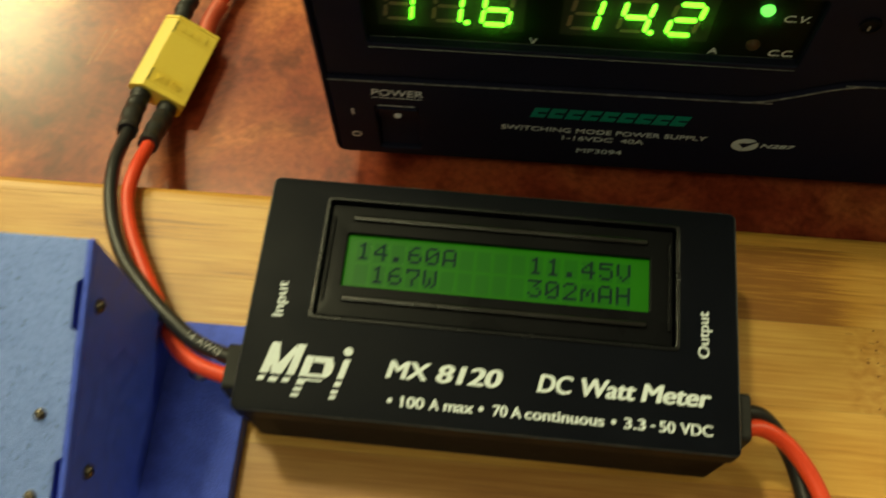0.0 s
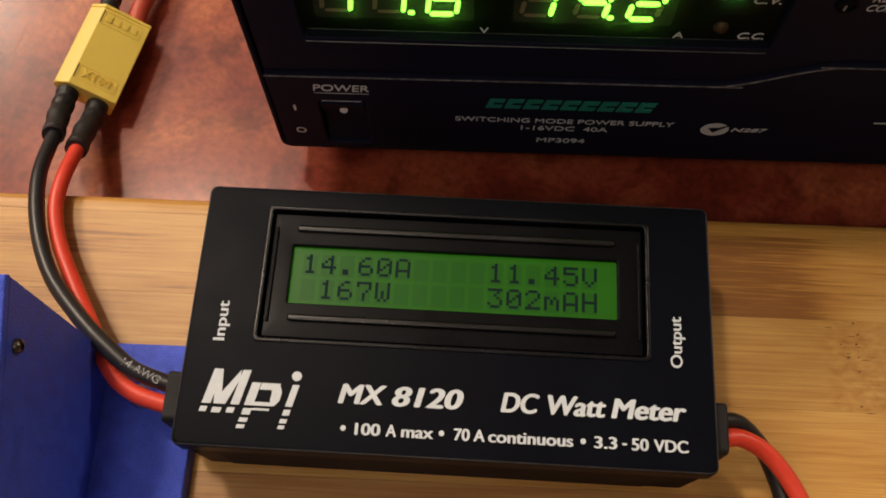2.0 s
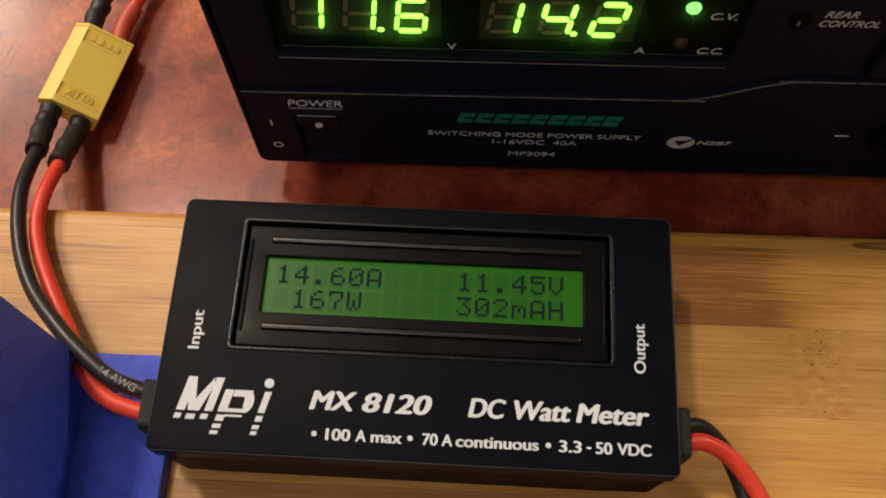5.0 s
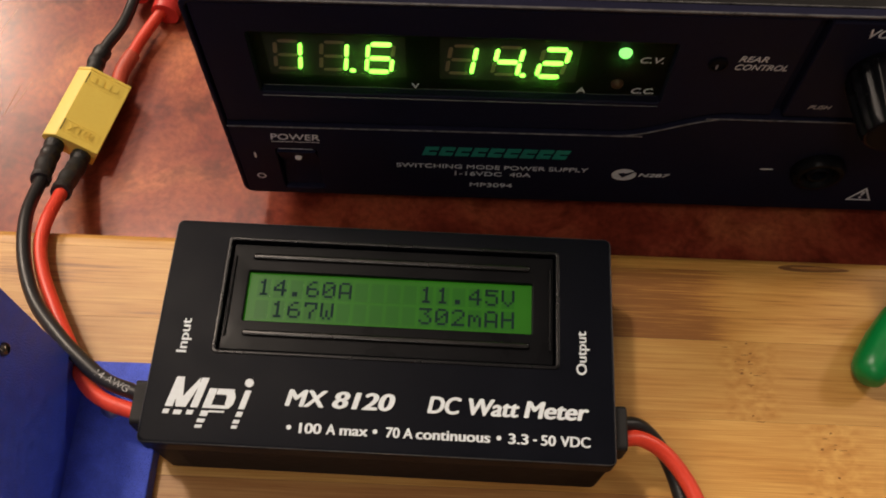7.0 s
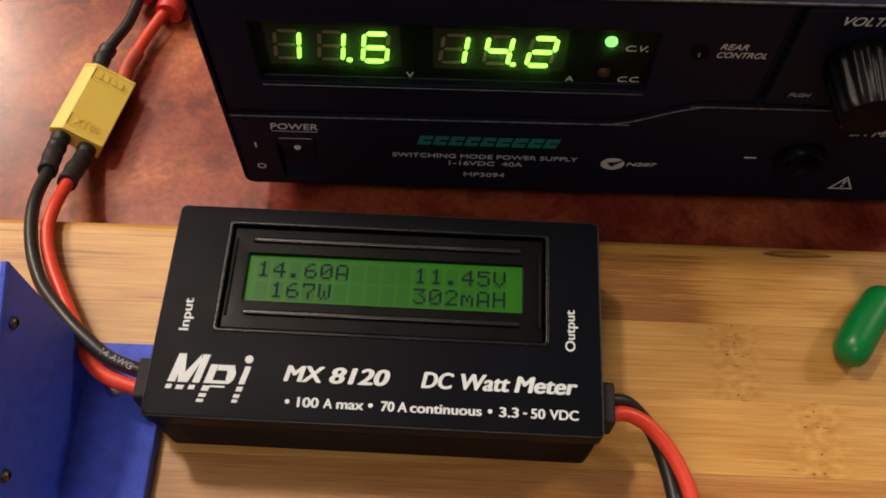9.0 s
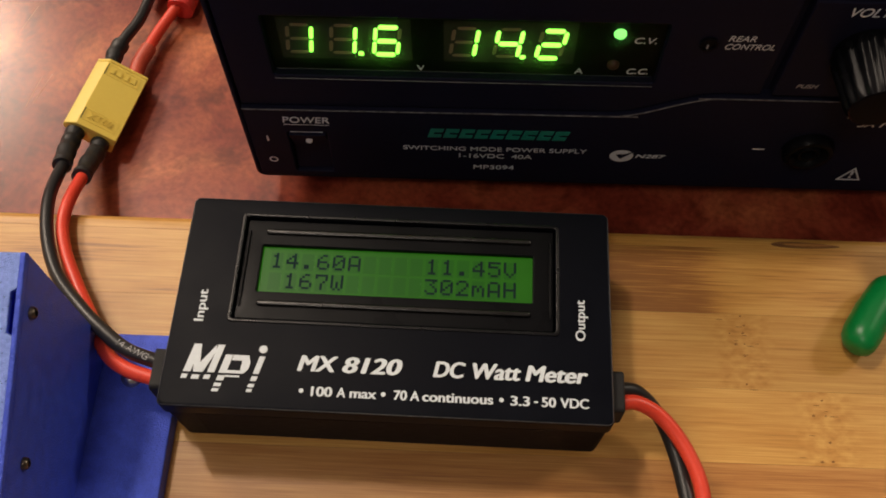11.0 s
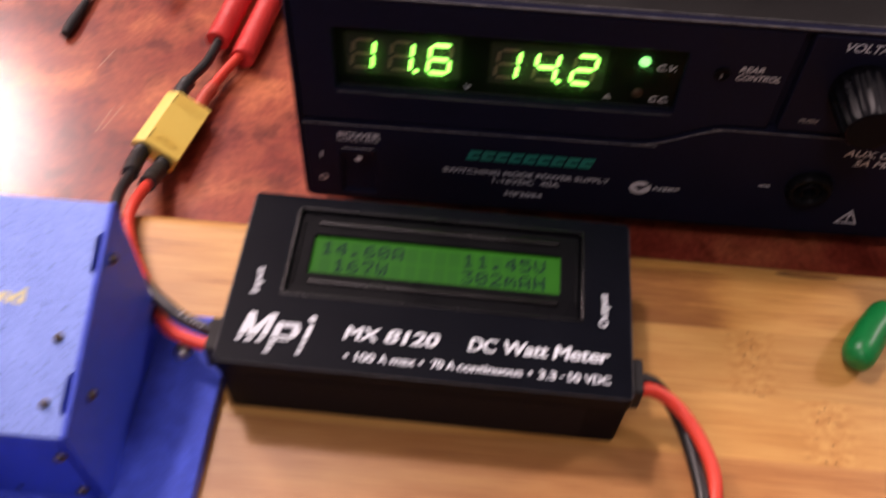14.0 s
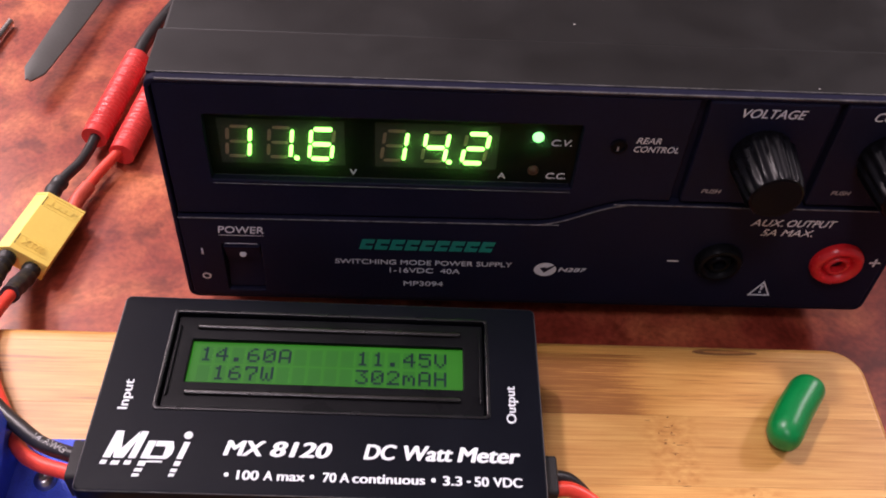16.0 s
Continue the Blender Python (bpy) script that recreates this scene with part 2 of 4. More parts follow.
GREY_INK = shader("grey_ink", (0.42, 0.42, 0.42), 0.6, alt=(0.30, 0.30, 0.30))
TEAL_INK = shader("teal_ink", (0.015, 0.30, 0.22), 0.5, alt=(0.012, 0.22, 0.17))
CREAM_INK = shader("cream_ink", (0.82, 0.79, 0.42), 0.55, alt=(0.72, 0.69, 0.36))
CASE_BLACK = shader("case_paint", (0.0078, 0.0078, 0.0076), 0.42, alt=(0.006, 0.006, 0.0058), bump=0.10, bump_scale=2600, spec=0.3)
PANEL_BLACK = shader("panel_plastic", (0.0125, 0.0130, 0.0300), 0.55, alt=(0.0100, 0.0105, 0.0240), bump=0.04, spec=0.05)
GLOSS_BLACK = shader("gloss_plastic", (0.006, 0.006, 0.006), 0.24, alt=(0.004, 0.004, 0.004))
SMOKED = shader("smoked_window", (0.007, 0.0075, 0.0065), 0.45, alt=(0.005, 0.0055, 0.0045), spec=0.12)
MODULE = shader("digit_module", (0.062, 0.070, 0.050), 0.7, alt=(0.050, 0.056, 0.040), spec=0.05)
SEAM_GLINT = shader("seam_glint", (0.20, 0.20, 0.21), 0.45, alt=(0.03, 0.03, 0.03), scale=500)
WORN_GLINT = shader("worn_glint", (0.13, 0.13, 0.13), 0.4, alt=(0.02, 0.02, 0.02), scale=180, fine=1400)
LEDGE = shader("worn_ledge", (0.12, 0.12, 0.125), 0.45, alt=(0.016, 0.016, 0.018), scale=240)
CAP_BLACK = shader("matt_cap", (0.006, 0.006, 0.008), 0.6, alt=(0.004, 0.004, 0.006), spec=0.06)
DUST = shader("dust", (0.5, 0.5, 0.48), 0.9)
SHEEN = shader("edge_sheen", (0.045, 0.047, 0.052), 0.4, alt=(0.018, 0.019, 0.022), scale=140)
KNOB = shader("knob_plastic", (0.0048, 0.0050, 0.0065), 0.30, alt=(0.0038, 0.0039, 0.0052), spec=0.13)
UNLIT = shader("unlit_segment", (0.40, 0.285, 0.180), 0.6, alt=(0.32, 0.225, 0.140))
SEGMENT = glow("lit_segment", (0.32, 1.0, 0.075), 5.6, alt=(0.27, 1.0, 0.055))
GREEN_LED = glow("green_diode", (0.26, 1.0, 0.15), 3.4)
DULL_LED = shader("dull_diode", (0.12, 0.055, 0.035), 0.4)
LCD_GREEN = glow("lcd_backlight", (0.044, 0.27, 0.005), 0.44, base=(0.012, 0.034, 0.008), alt=(0.034, 0.22, 0.004))
LCD_CELL = glow("lcd_cell", (0.034, 0.215, 0.008), 0.44, base=(0.010, 0.030, 0.008))
LCD_INK = shader("lcd_ink", (0.006, 0.022, 0.024), 0.6, spec=0.1)
LCD_VIOLET = glow("violet_backlight", (0.26, 0.20, 0.70), 0.75, base=(0.16, 0.15, 0.18), alt=(0.17, 0.14, 0.74))
LCD_SEG = shader("grey_segment", (0.15, 0.12, 0.19), 0.6, spec=0.2)
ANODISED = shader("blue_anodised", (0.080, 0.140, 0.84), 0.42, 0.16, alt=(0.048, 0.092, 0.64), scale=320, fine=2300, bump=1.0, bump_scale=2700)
# Cover's blue is painted paler than the cheeks for the stronger light on it.
LIT_ANODISED = shader("lit_blue_cover", (0.29, 0.41, 0.92), 0.34, 0.45, alt=(0.19, 0.29, 0.74), scale=1100, fine=3000, bump=0.7, bump_scale=4200)
STEEL = shader("steel", (0.55, 0.53, 0.50), 0.28, 1.0, alt=(0.42, 0.40, 0.38))
BRASSY = shader("dark_screw", (0.22, 0.19, 0.15), 0.35, 1.0, alt=(0.12, 0.10, 0.08))
BRONZE = shader("bronze_screw", (0.42, 0.30, 0.18), 0.32, 1.0, alt=(0.25, 0.17, 0.10))
XT_YELLOW = shader("yellow_nylon", (0.93, 0.72, 0.13), 0.42, alt=(0.90, 0.67, 0.11), bump=0.08)
XT_WHITE = shader("cream_nylon", (0.80, 0.72, 0.62), 0.45, alt=(0.74, 0.66, 0.56))
RED_HOUSING = shader("red_housing", (0.72, 0.055, 0.040), 0.40, alt=(0.62, 0.04, 0.03))
RED_JACK = shader("red_jack", (0.62, 0.018, 0.016), 0.25, alt=(0.52, 0.012, 0.012))
GREEN_VINYL = shader("green_vinyl", (0.004, 0.25, 0.050), 0.36, alt=(0.003, 0.21, 0.042))
BLADE = shader("blade_plastic", (0.085, 0.085, 0.078), 0.45, alt=(0.07, 0.07, 0.064))
WALL = shader("wall_paint", (0.28, 0.27, 0.27), 0.8, alt=(0.25, 0.24, 0.24), scale=3)
FLOOR = shader("floor_boards", (0.22, 0.13, 0.07), 0.6, alt=(0.15, 0.08, 0.04), scale=4)

# ---- builders ----
def mesh_object(name, bm, material, smooth=True):
    bmesh.ops.recalc_face_normals(bm, faces=bm.faces)
    normals = []
    if smooth:
        for f in bm.faces:
            f.smooth = True
            for v in f.verts:
                total = Vector()
                for g in v.link_faces:
                    if g.normal.dot(f.normal) > 0.70:
                        total += g.normal * g.calc_area()
                normals.append(total.normalized() if total.length > 0 else f.normal)
    me = bpy.data.meshes.new(name)
    bm.to_mesh(me)
    bm.free()
    if material:
        me.materials.append(material)
    if smooth:
        me.normals_split_custom_set(normals)
    return new(name, me)


def part(name, bm, material, parent, label=""):
    ob = mesh_object(name, bm, material)
    ob.parent = parent
    return tagged(ob, label)


def thing(name, place, turn, label, category, group="", kind=""):
    ob = new(name)
    ob.empty_display_size = 0.01
    ob.matrix_basis = pose(*place, 0, 0, turn)
    return tagged(ob, label, category, group, kind)


def sharp_edges(bm, degrees):
    return [e for e in bm.edges if len(e.link_faces) == 2 and e.calc_face_angle(0) > radians(degrees)]


def box(x0, x1, y0, y1, z0, z1, bevel=0.0, segs=2, bm=None):
    bm2 = bmesh.new()
    bmesh.ops.create_cube(bm2, size=1, matrix=Matrix.Translation(((x0 + x1) / 2, (y0 + y1) / 2, (z0 + z1) / 2)) @ Matrix.Diagonal((x1 - x0, y1 - y0, z1 - z0, 1)))
    if bevel:
        bmesh.ops.bevel(bm2, geom=bm2.edges[:], offset=bevel, segments=segs, profile=0.5, affect="EDGES")
    return add(bm, bm2)


def add(bm, other, m=None):
    """Other's geometry moved by m and joined to bm."""
    if m is not None:
        other.transform(m)
    if bm is None:
        return other
    me = bpy.data.meshes.new("joined")
    other.to_mesh(me)
    other.free()
    bm.from_mesh(me)
    bpy.data.meshes.remove(me)
    return bm


def rounded(x0, x1, y0, y1, r, n=6):
    """Outline of a rectangle with round corners; r is one radius or four, from the lower left round."""
    rs = [r] * 4 if isinstance(r, (int, float)) else r
    pts = []
    for (cx, cy, a0), q in zip(((x0, y0, 180), (x1, y0, 270), (x1, y1, 0), (x0, y1, 90)), rs):
        ox, oy = cx + (q if cx == x0 else -q), cy + (q if cy == y0 else -q)
        for i in range(n + 1):
            a = radians(a0 + 90 * i / n)
            pts.append((ox + q * math.cos(a), oy + q * math.sin(a)))
    return pts


def circle(cx, cy, r, n=24):
    return [(cx + r * math.cos(2 * math.pi * i / n), cy + r * math.sin(2 * math.pi * i / n)) for i in range(n)]


def capsule(ax, ay, bx, by, r, n=8):
    a = math.atan2(by - ay, bx - ax)
    pts = [(bx + r * math.cos(a - math.pi / 2 + math.pi * i / n), by + r * math.sin(a - math.pi / 2 + math.pi * i / n)) for i in range(n + 1)]
    return pts + [(ax + r * math.cos(a + math.pi / 2 + math.pi * i / n), ay + r * math.sin(a + math.pi / 2 + math.pi * i / n)) for i in range(n + 1)]


def plate(outer, z0, z1, holes=(), bevel=0.0, segs=2):
    """A flat piece cut to an outline, with holes through it."""
    bm = bmesh.new()
    edges = []
    for loop in (outer, *holes):
        vs = [bm.verts.new((x, y, z1)) for x, y in loop]
        edges += [bm.edges.new((vs[i], vs[(i + 1) % len(vs)])) for i in range(len(vs))]
    if holes:
        bmesh.ops.triangle_fill(bm, use_beauty=True, use_dissolve=False, edges=edges)
    else:
        bm.faces.new([e.verts[0] for e in edges])
    bmesh.ops.recalc_face_normals(bm, faces=bm.faces)
    got = bmesh.ops.extrude_face_region(bm, geom=bm.faces[:])
    bmesh.ops.translate(bm, vec=(0, 0, z0 - z1), verts=[v for v in got["geom"] if isinstance(v, bmesh.types.BMVert)])
    bmesh.ops.recalc_face_normals(bm, faces=bm.faces)
    if bevel:
        rim = [e for e in sharp_edges(bm, 60) if abs(e.verts[0].co.z - z1) < 1e-7 and abs(e.verts[1].co.z - z1) < 1e-7]
        bmesh.ops.bevel(bm, geom=rim, offset=bevel, segments=segs, profile=0.5, affect="EDGES")
    return bm


UPRIGHT = pose(0, 0, 0, 90, 0, 0)


def front(outer, y_front, y_back, holes=(), bevel=0.0, segs=2):
    """A plate that stands upright: the outline in x and z, its face towards -y."""
    bm = plate(outer, -y_back, -y_front, holes, bevel, segs)
    bm.transform(UPRIGHT)
    return bm


def lathe(profile, n=32, m=None):
    """Rings of (radius, height) round the z axis, closed at both ends."""
    bm = bmesh.new()
    rings = [[bm.verts.new((r * math.cos(2 * math.pi * i / n), r * math.sin(2 * math.pi * i / n), h)) for i in range(n)] for r, h in profile]
    for a, b in zip(rings, rings[1:]):
        for i in range(n):
            bm.faces.new((a[i], a[(i + 1) % n], b[(i + 1) % n], b[i]))
    bm.faces.new(rings[0][::-1]), bm.faces.new(rings[-1])
    if m is not None:
        bm.transform(m)
    return bm


def smooth_path(points, steps=8):
    """A smooth line through the points."""
    ps = [Vector(p) for p in points]
    ps = [2 * ps[0] - ps[1]] + ps + [2 * ps[-1] - ps[-2]]
    out = []
    for i in range(1, len(ps) - 2):
        a, b, c, d = ps[i - 1:i + 3]
        for k in range(steps):
            t = k / steps
            out.append(0.5 * (2 * b + (c - a) * t + (2 * a - 5 * b + 4 * c - d) * t * t + (3 * b - a - 3 * c + d) * t ** 3))
    return out + [ps[-2]]


def tube(points, radius, n=14, steps=8, swell=None):
    """A round cable along a smooth path; swell(k) scales the radius from 0 to 1 along it."""
    path = smooth_path(points, steps)
    bm, rings = bmesh.new(), []
    side = Vector((0.3, 0.2, 1)).normalized()
    for i, p in enumerate(path):
        d = (path[min(i + 1, len(path) - 1)] - path[max(i - 1, 0)]).normalized()
        side = (side - d * side.dot(d)).normalized()
        up = d.cross(side)
        r = radius * (swell(i / (len(path) - 1)) if swell else 1)
        rings.append([bm.verts.new(p + r * (side * math.cos(2 * math.pi * k / n) + up * math.sin(2 * math.pi * k / n))) for k in range(n)])
    for a, b in zip(rings, rings[1:]):
        for k in range(n):
            bm.faces.new((a[k], a[(k + 1) % n], b[(k + 1) % n], b[k]))
    bm.faces.new(rings[0][::-1]), bm.faces.new(rings[-1])
    return bm


def writing(text, width, height, m, material, parent, name="lettering", lean=0.0, bold=0.0, depth=0.00006, centre=False):
    """Words in raised ink, set to the width and capital height given, from the left end of the base line at m."""
    cu = bpy.data.curves.new("words", "FONT")
    cu.body, cu.size, cu.extrude, cu.shear = text, 1.0, 0.02, lean
    tmp = bpy.data.objects.new("words", cu)
    scene.collection.objects.link(tmp)
    me = bpy.data.meshes.new_from_object(tmp.evaluated_get(bpy.context.evaluated_depsgraph_get()))
    bpy.data.objects.remove(tmp)
    bpy.data.curves.remove(cu)
    bm = bmesh.new()
    bm.from_mesh(me)
    bpy.data.meshes.remove(me)
    xs = [v.co.x for v in bm.verts]
    ys = [v.co.y for v in bm.verts]
    sx, sy = width / (max(xs) - min(xs) + 2 * bold), height / 0.70
    bm.transform(Matrix.Diagonal((sx, sy, depth / 0.04, 1)) @ Matrix.Translation((bold - min(xs), 0, 0.02)))
    if bold:
        one = bm.copy()
        for k, (dx, dy) in enumerate(((bold * sx, 0), (-bold * sx, 0), (0, bold * 0.4 * sy), (0, -bold * 0.4 * sy))):
            add(bm, one.copy(), Matrix.Translation((dx, dy, (k + 1) * 0.000006)))
        one.free()
    bm.transform(m)
    ob = mesh_object(name, bm, material, smooth=False)
    ob.parent = parent
    return ob


def slab_marks(shapes, m, depth=0.00006):
    """Printed marks: flat outlines joined into one mesh."""
    bm = None
    for s in shapes:
        b = plate(s, 0, depth)
        bm = add(bm, b)
    bm.transform(m)
    return bm


def slanted(x, y, w, h, lean=0.25):
    return [(x, y), (x + w, y), (x + w + lean * h, y + h), (x + lean * h, y + h)]


def mark_parts(name, shapes, m, material, parent, depth=0.00006):
    for i, sh in enumerate(shapes):
        part(name, slab_marks([sh], m, depth + 0.000005 * i), material, parent)


SEGMENTS = {"a": (0, 1, 1, 1), "b": (1, 0.5, 1, 1), "c": (1, 0, 1, 0.5), "d": (0, 0, 1, 0), "e": (0, 0, 0, 0.5), "f": (0, 0.5, 0, 1), "g": (0, 0.5, 1, 0.5)}
DIGITS = {"1": "bc", "2": "abged", "3": "abgcd", "4": "fgbc", "5": "afgcd", "6": "afgedc", "7": "abc", "8": "abcdefg", "9": "abcdfg", "0": "abcdef", " ": ""}


def seven(ch, x, y, w, h, t, lean, gap=0.54):
    """The lit and the unlit bars of one seven-bar figure."""
    lit, dark = [], []
    for key, (ax, ay, bx, by) in SEGMENTS.items():
        p, q = Vector((ax * w, ay * h)), Vector((bx * w, by * h))
        d = (q - p).normalized()
        p, q, s = p + d * t * gap, q - d * t * gap, Vector((-d.y, d.x)) * t / 2
        pts = [p, p + d * t / 2 - s, q - d * t / 2 - s, q, q - d * t / 2 + s, p + d * t / 2 + s]
        (lit if key in DIGITS[ch] else dark).append([(x + v.x + lean * v.y, y + v.y) for v in pts])
    return lit, dark


# ---- the room ----
TABLE = 0.004
BOARD = 0.0215


def room():
    fl = mesh_object("floor", box(-2.2, 2.2, -1.8, 2.2, -0.79, -0.74), FLOOR)
    tagged(fl, "dark timber floor under the table", "floor", kind="structure")
    ce = mesh_object("ceiling", box(-2.2, 2.2, -1.8, 2.2, 1.70, 1.75), WALL)
    tagged(ce, "plain painted ceiling", "ceiling", kind="structure")
    for name, b in (("wall_north", (-2.2, 2.2, 2.2, 2.3)), ("wall_south", (-2.2, 2.2, -1.9, -1.8)), ("wall_west", (-2.3, -2.2, -1.9, 2.3)), ("wall_east", (2.2, 2.3, -1.9, 2.3))):
        tagged(mesh_object(name, box(b[0], b[1], b[2], b[3], -0.79, 1.75), WALL), "plain warm painted wall", "wall", kind="structure")


def table():
    t = thing("table", (0, 0.1, -0.74), 0, "glossy red-brown burl wood table", "table")
    part("tabletop", plate(rounded(-0.75, 0.75, -0.50, 0.52, 0.03), 0.714, 0.74 + TABLE, bevel=0.004), BURL, t)
    for x in (-0.68, 0.62):
        for y in (-0.44, 0.40):
            part("leg", box(x, x + 0.06, y, y + 0.06, 0, 0.714, 0.004), BURL, t)
    for ax, ay, bx, by in ((-0.0924, 0.0779, -0.0900, 0.0900), (-0.0904, 0.0793, -0.0871, 0.0908), (-0.1015, 0.1093, -0.0985, 0.1187)):
        part("scratch", plate(capsule(ax, ay - 0.1, bx, by - 0.1, 0.00013, 4), 0.7438, 0.74403), SCRATCH, t, "fine pale scratch in the lacquer")


def cutting_board():
    """Laminated bamboo board: glued strips of uneven width, round corners and eased edges."""
    b = thing("bamboo_board", (0.1788, 0.0346, TABLE), 0.7, "laminated bamboo chopping board lying on the table", "chopping board")
    L, D, H = 0.385, 0.245, BOARD - TABLE
    whole = bmesh.new()
    rings = []
    for inset, z in ((0.0012, 0.0), (0.0, 0.0012), (0.0, H - 0.0022), (0.0006, H - 0.0009), (0.0022, H)):
        o = rounded(-L + inset, -inset, -D + inset, -inset, 0.0095 - inset, 8)
        rings.append([whole.verts.new((x, y, z)) for x, y in o])
    for a, c in zip(rings, rings[1:]):
        for i in range(len(a)):
            whole.faces.new((a[i], a[(i + 1) % len(a)], c[(i + 1) % len(a)], c[i]))
    whole.faces.new(rings[0][::-1]), whole.faces.new(rings[-1])
    rnd = random.Random(5)
    cuts, y = [0.01, -0.0044, -0.0238, -0.0442], -0.0630
    while y > -D + 0.012:
        cuts.append(y)
        y -= rnd.uniform(0.0185, 0.0215)
    cuts.append(-D - 0.01)
    tones = [BAMBOO, BAMBOO_STAINED, BAMBOO_NODE, BAMBOO_KNUCKLE, BAMBOO_RED, BAMBOO_RED, BAMBOO, BAMBOO_RED]
    for k, (hi, lo) in enumerate(zip(cuts, cuts[1:])):
        bm = whole.copy()
        for yy, sign in ((hi - 0.00003, 1), (lo + 0.00003, -1)):
            got = bmesh.ops.bisect_plane(bm, geom=bm.verts[:] + bm.edges[:] + bm.faces[:], plane_co=(0, yy, 0), plane_no=(0, sign, 0), clear_outer=True)
            edge = [e for e in got["geom_cut"] if isinstance(e, bmesh.types.BMEdge)]
            if edge:
                bmesh.ops.holes_fill(bm, edges=edge)
        part("strip", bm, tones[k % len(tones)], b)
    whole.free()
    # the growth nodes: rows of small dark pits across a strip
    rnd = random.Random(11)
    turn = pose(0.178, 0.0347, 0, 0, 0, 0.8).inverted()
    rows = (((0.1197, 0.0096), (0.1205, 0.0070), (0.1200, 0.0048), (0.1166, 0.0046), (0.1180, 0.0017), (0.1202, 0.0018), (0.1200, -0.0015), (0.1198, -0.0090)),
            ((0.1380, -0.0123), (0.1355, -0.0163), (0.1385, -0.0162), (0.1387, -0.0229), (0.1362, -0.0278), (0.1388, -0.0276)))
    for row in rows:
        bm = None
        for px, py in row:
            c = turn @ Vector((px, py, 0))
            r = rnd.uniform(0.00016, 0.00032)
            bm = add(bm, plate([(c.x + 1.3 * r * i + 0.2 * r * j, c.y + r * j) for i, j in circle(0, 0, 1, 9)], H - 0.0003, H + 0.00005))
            # short raised-grain flecks beside each pit
            for _ in range(1):
                fx, fy, w = c.x + rnd.gauss(0, 0.0026), c.y + rnd.gauss(0, 0.0014), rnd.uniform(0.0005, 0.0014)
                bm = add(bm, plate([(fx + w * i, fy + 0.00009 * j) for i, j in circle(0, 0, 1, 8)], H - 0.0003, H + 0.00004))
        part("growth_node", bm, PIT, b, "row of small dark pits")
    lens = [(-0.0390 + 0.0092 * c, -0.0029 + 0.0009 * s * (1 - 0.3 * c) - 0.0001 * c) for c, s in circle(0, 0, 1, 24)]
    knot = part("knot", plate(lens, H - 0.0004, H + 0.00006), KNOT, b, "dark oval knot at the edge")
    part("knot_heart", plate([(-0.0385 + 0.0066 * c, -0.0027 + 0.00034 * s) for c, s in circle(0, 0, 1, 20)], H - 0.0004, H + 0.0001), BAMBOO_RED, knot)
    part("scratch", plate([(-0.1085 + 0.0045 * c, -0.1045 + 0.00028 * s - 0.0006 * c) for c, s in circle(0, 0, 1, 12)], H - 0.0003, H + 0.00005), PIT, b, "short dark scratch")


# ---- the watt meter ----
DOTS = {
    "0": "01110 10001 10011 10101 11001 10001 01110", "1": "00100 01100 00100 00100 00100 00100 01110",
    "2": "01110 10001 00001 00010 00100 01000 11111", "3": "11111 00010 00100 00010 00001 10001 01110",
    "4": "00010 00110 01010 10010 11111 00010 00010", "5": "11111 10000 11110 00001 00001 10001 01110",
    "6": "00110 01000 10000 11110 10001 10001 01110", "7": "11111 10001 00001 00010 00100 00100 00100",
    ".": "00000 00000 00000 00000 00000 01100 01100", "A": "01110 10001 10001 10001 11111 10001 10001",
    "V": "10001 10001 10001 10001 10001 01010 00100", "W": "10001 10001 10001 10101 10101 10101 01010",
    "m": "00000 00000 11010 10101 10101 10001 10001", "H": "10001 10001 10001 11111 10001 10001 10001"}


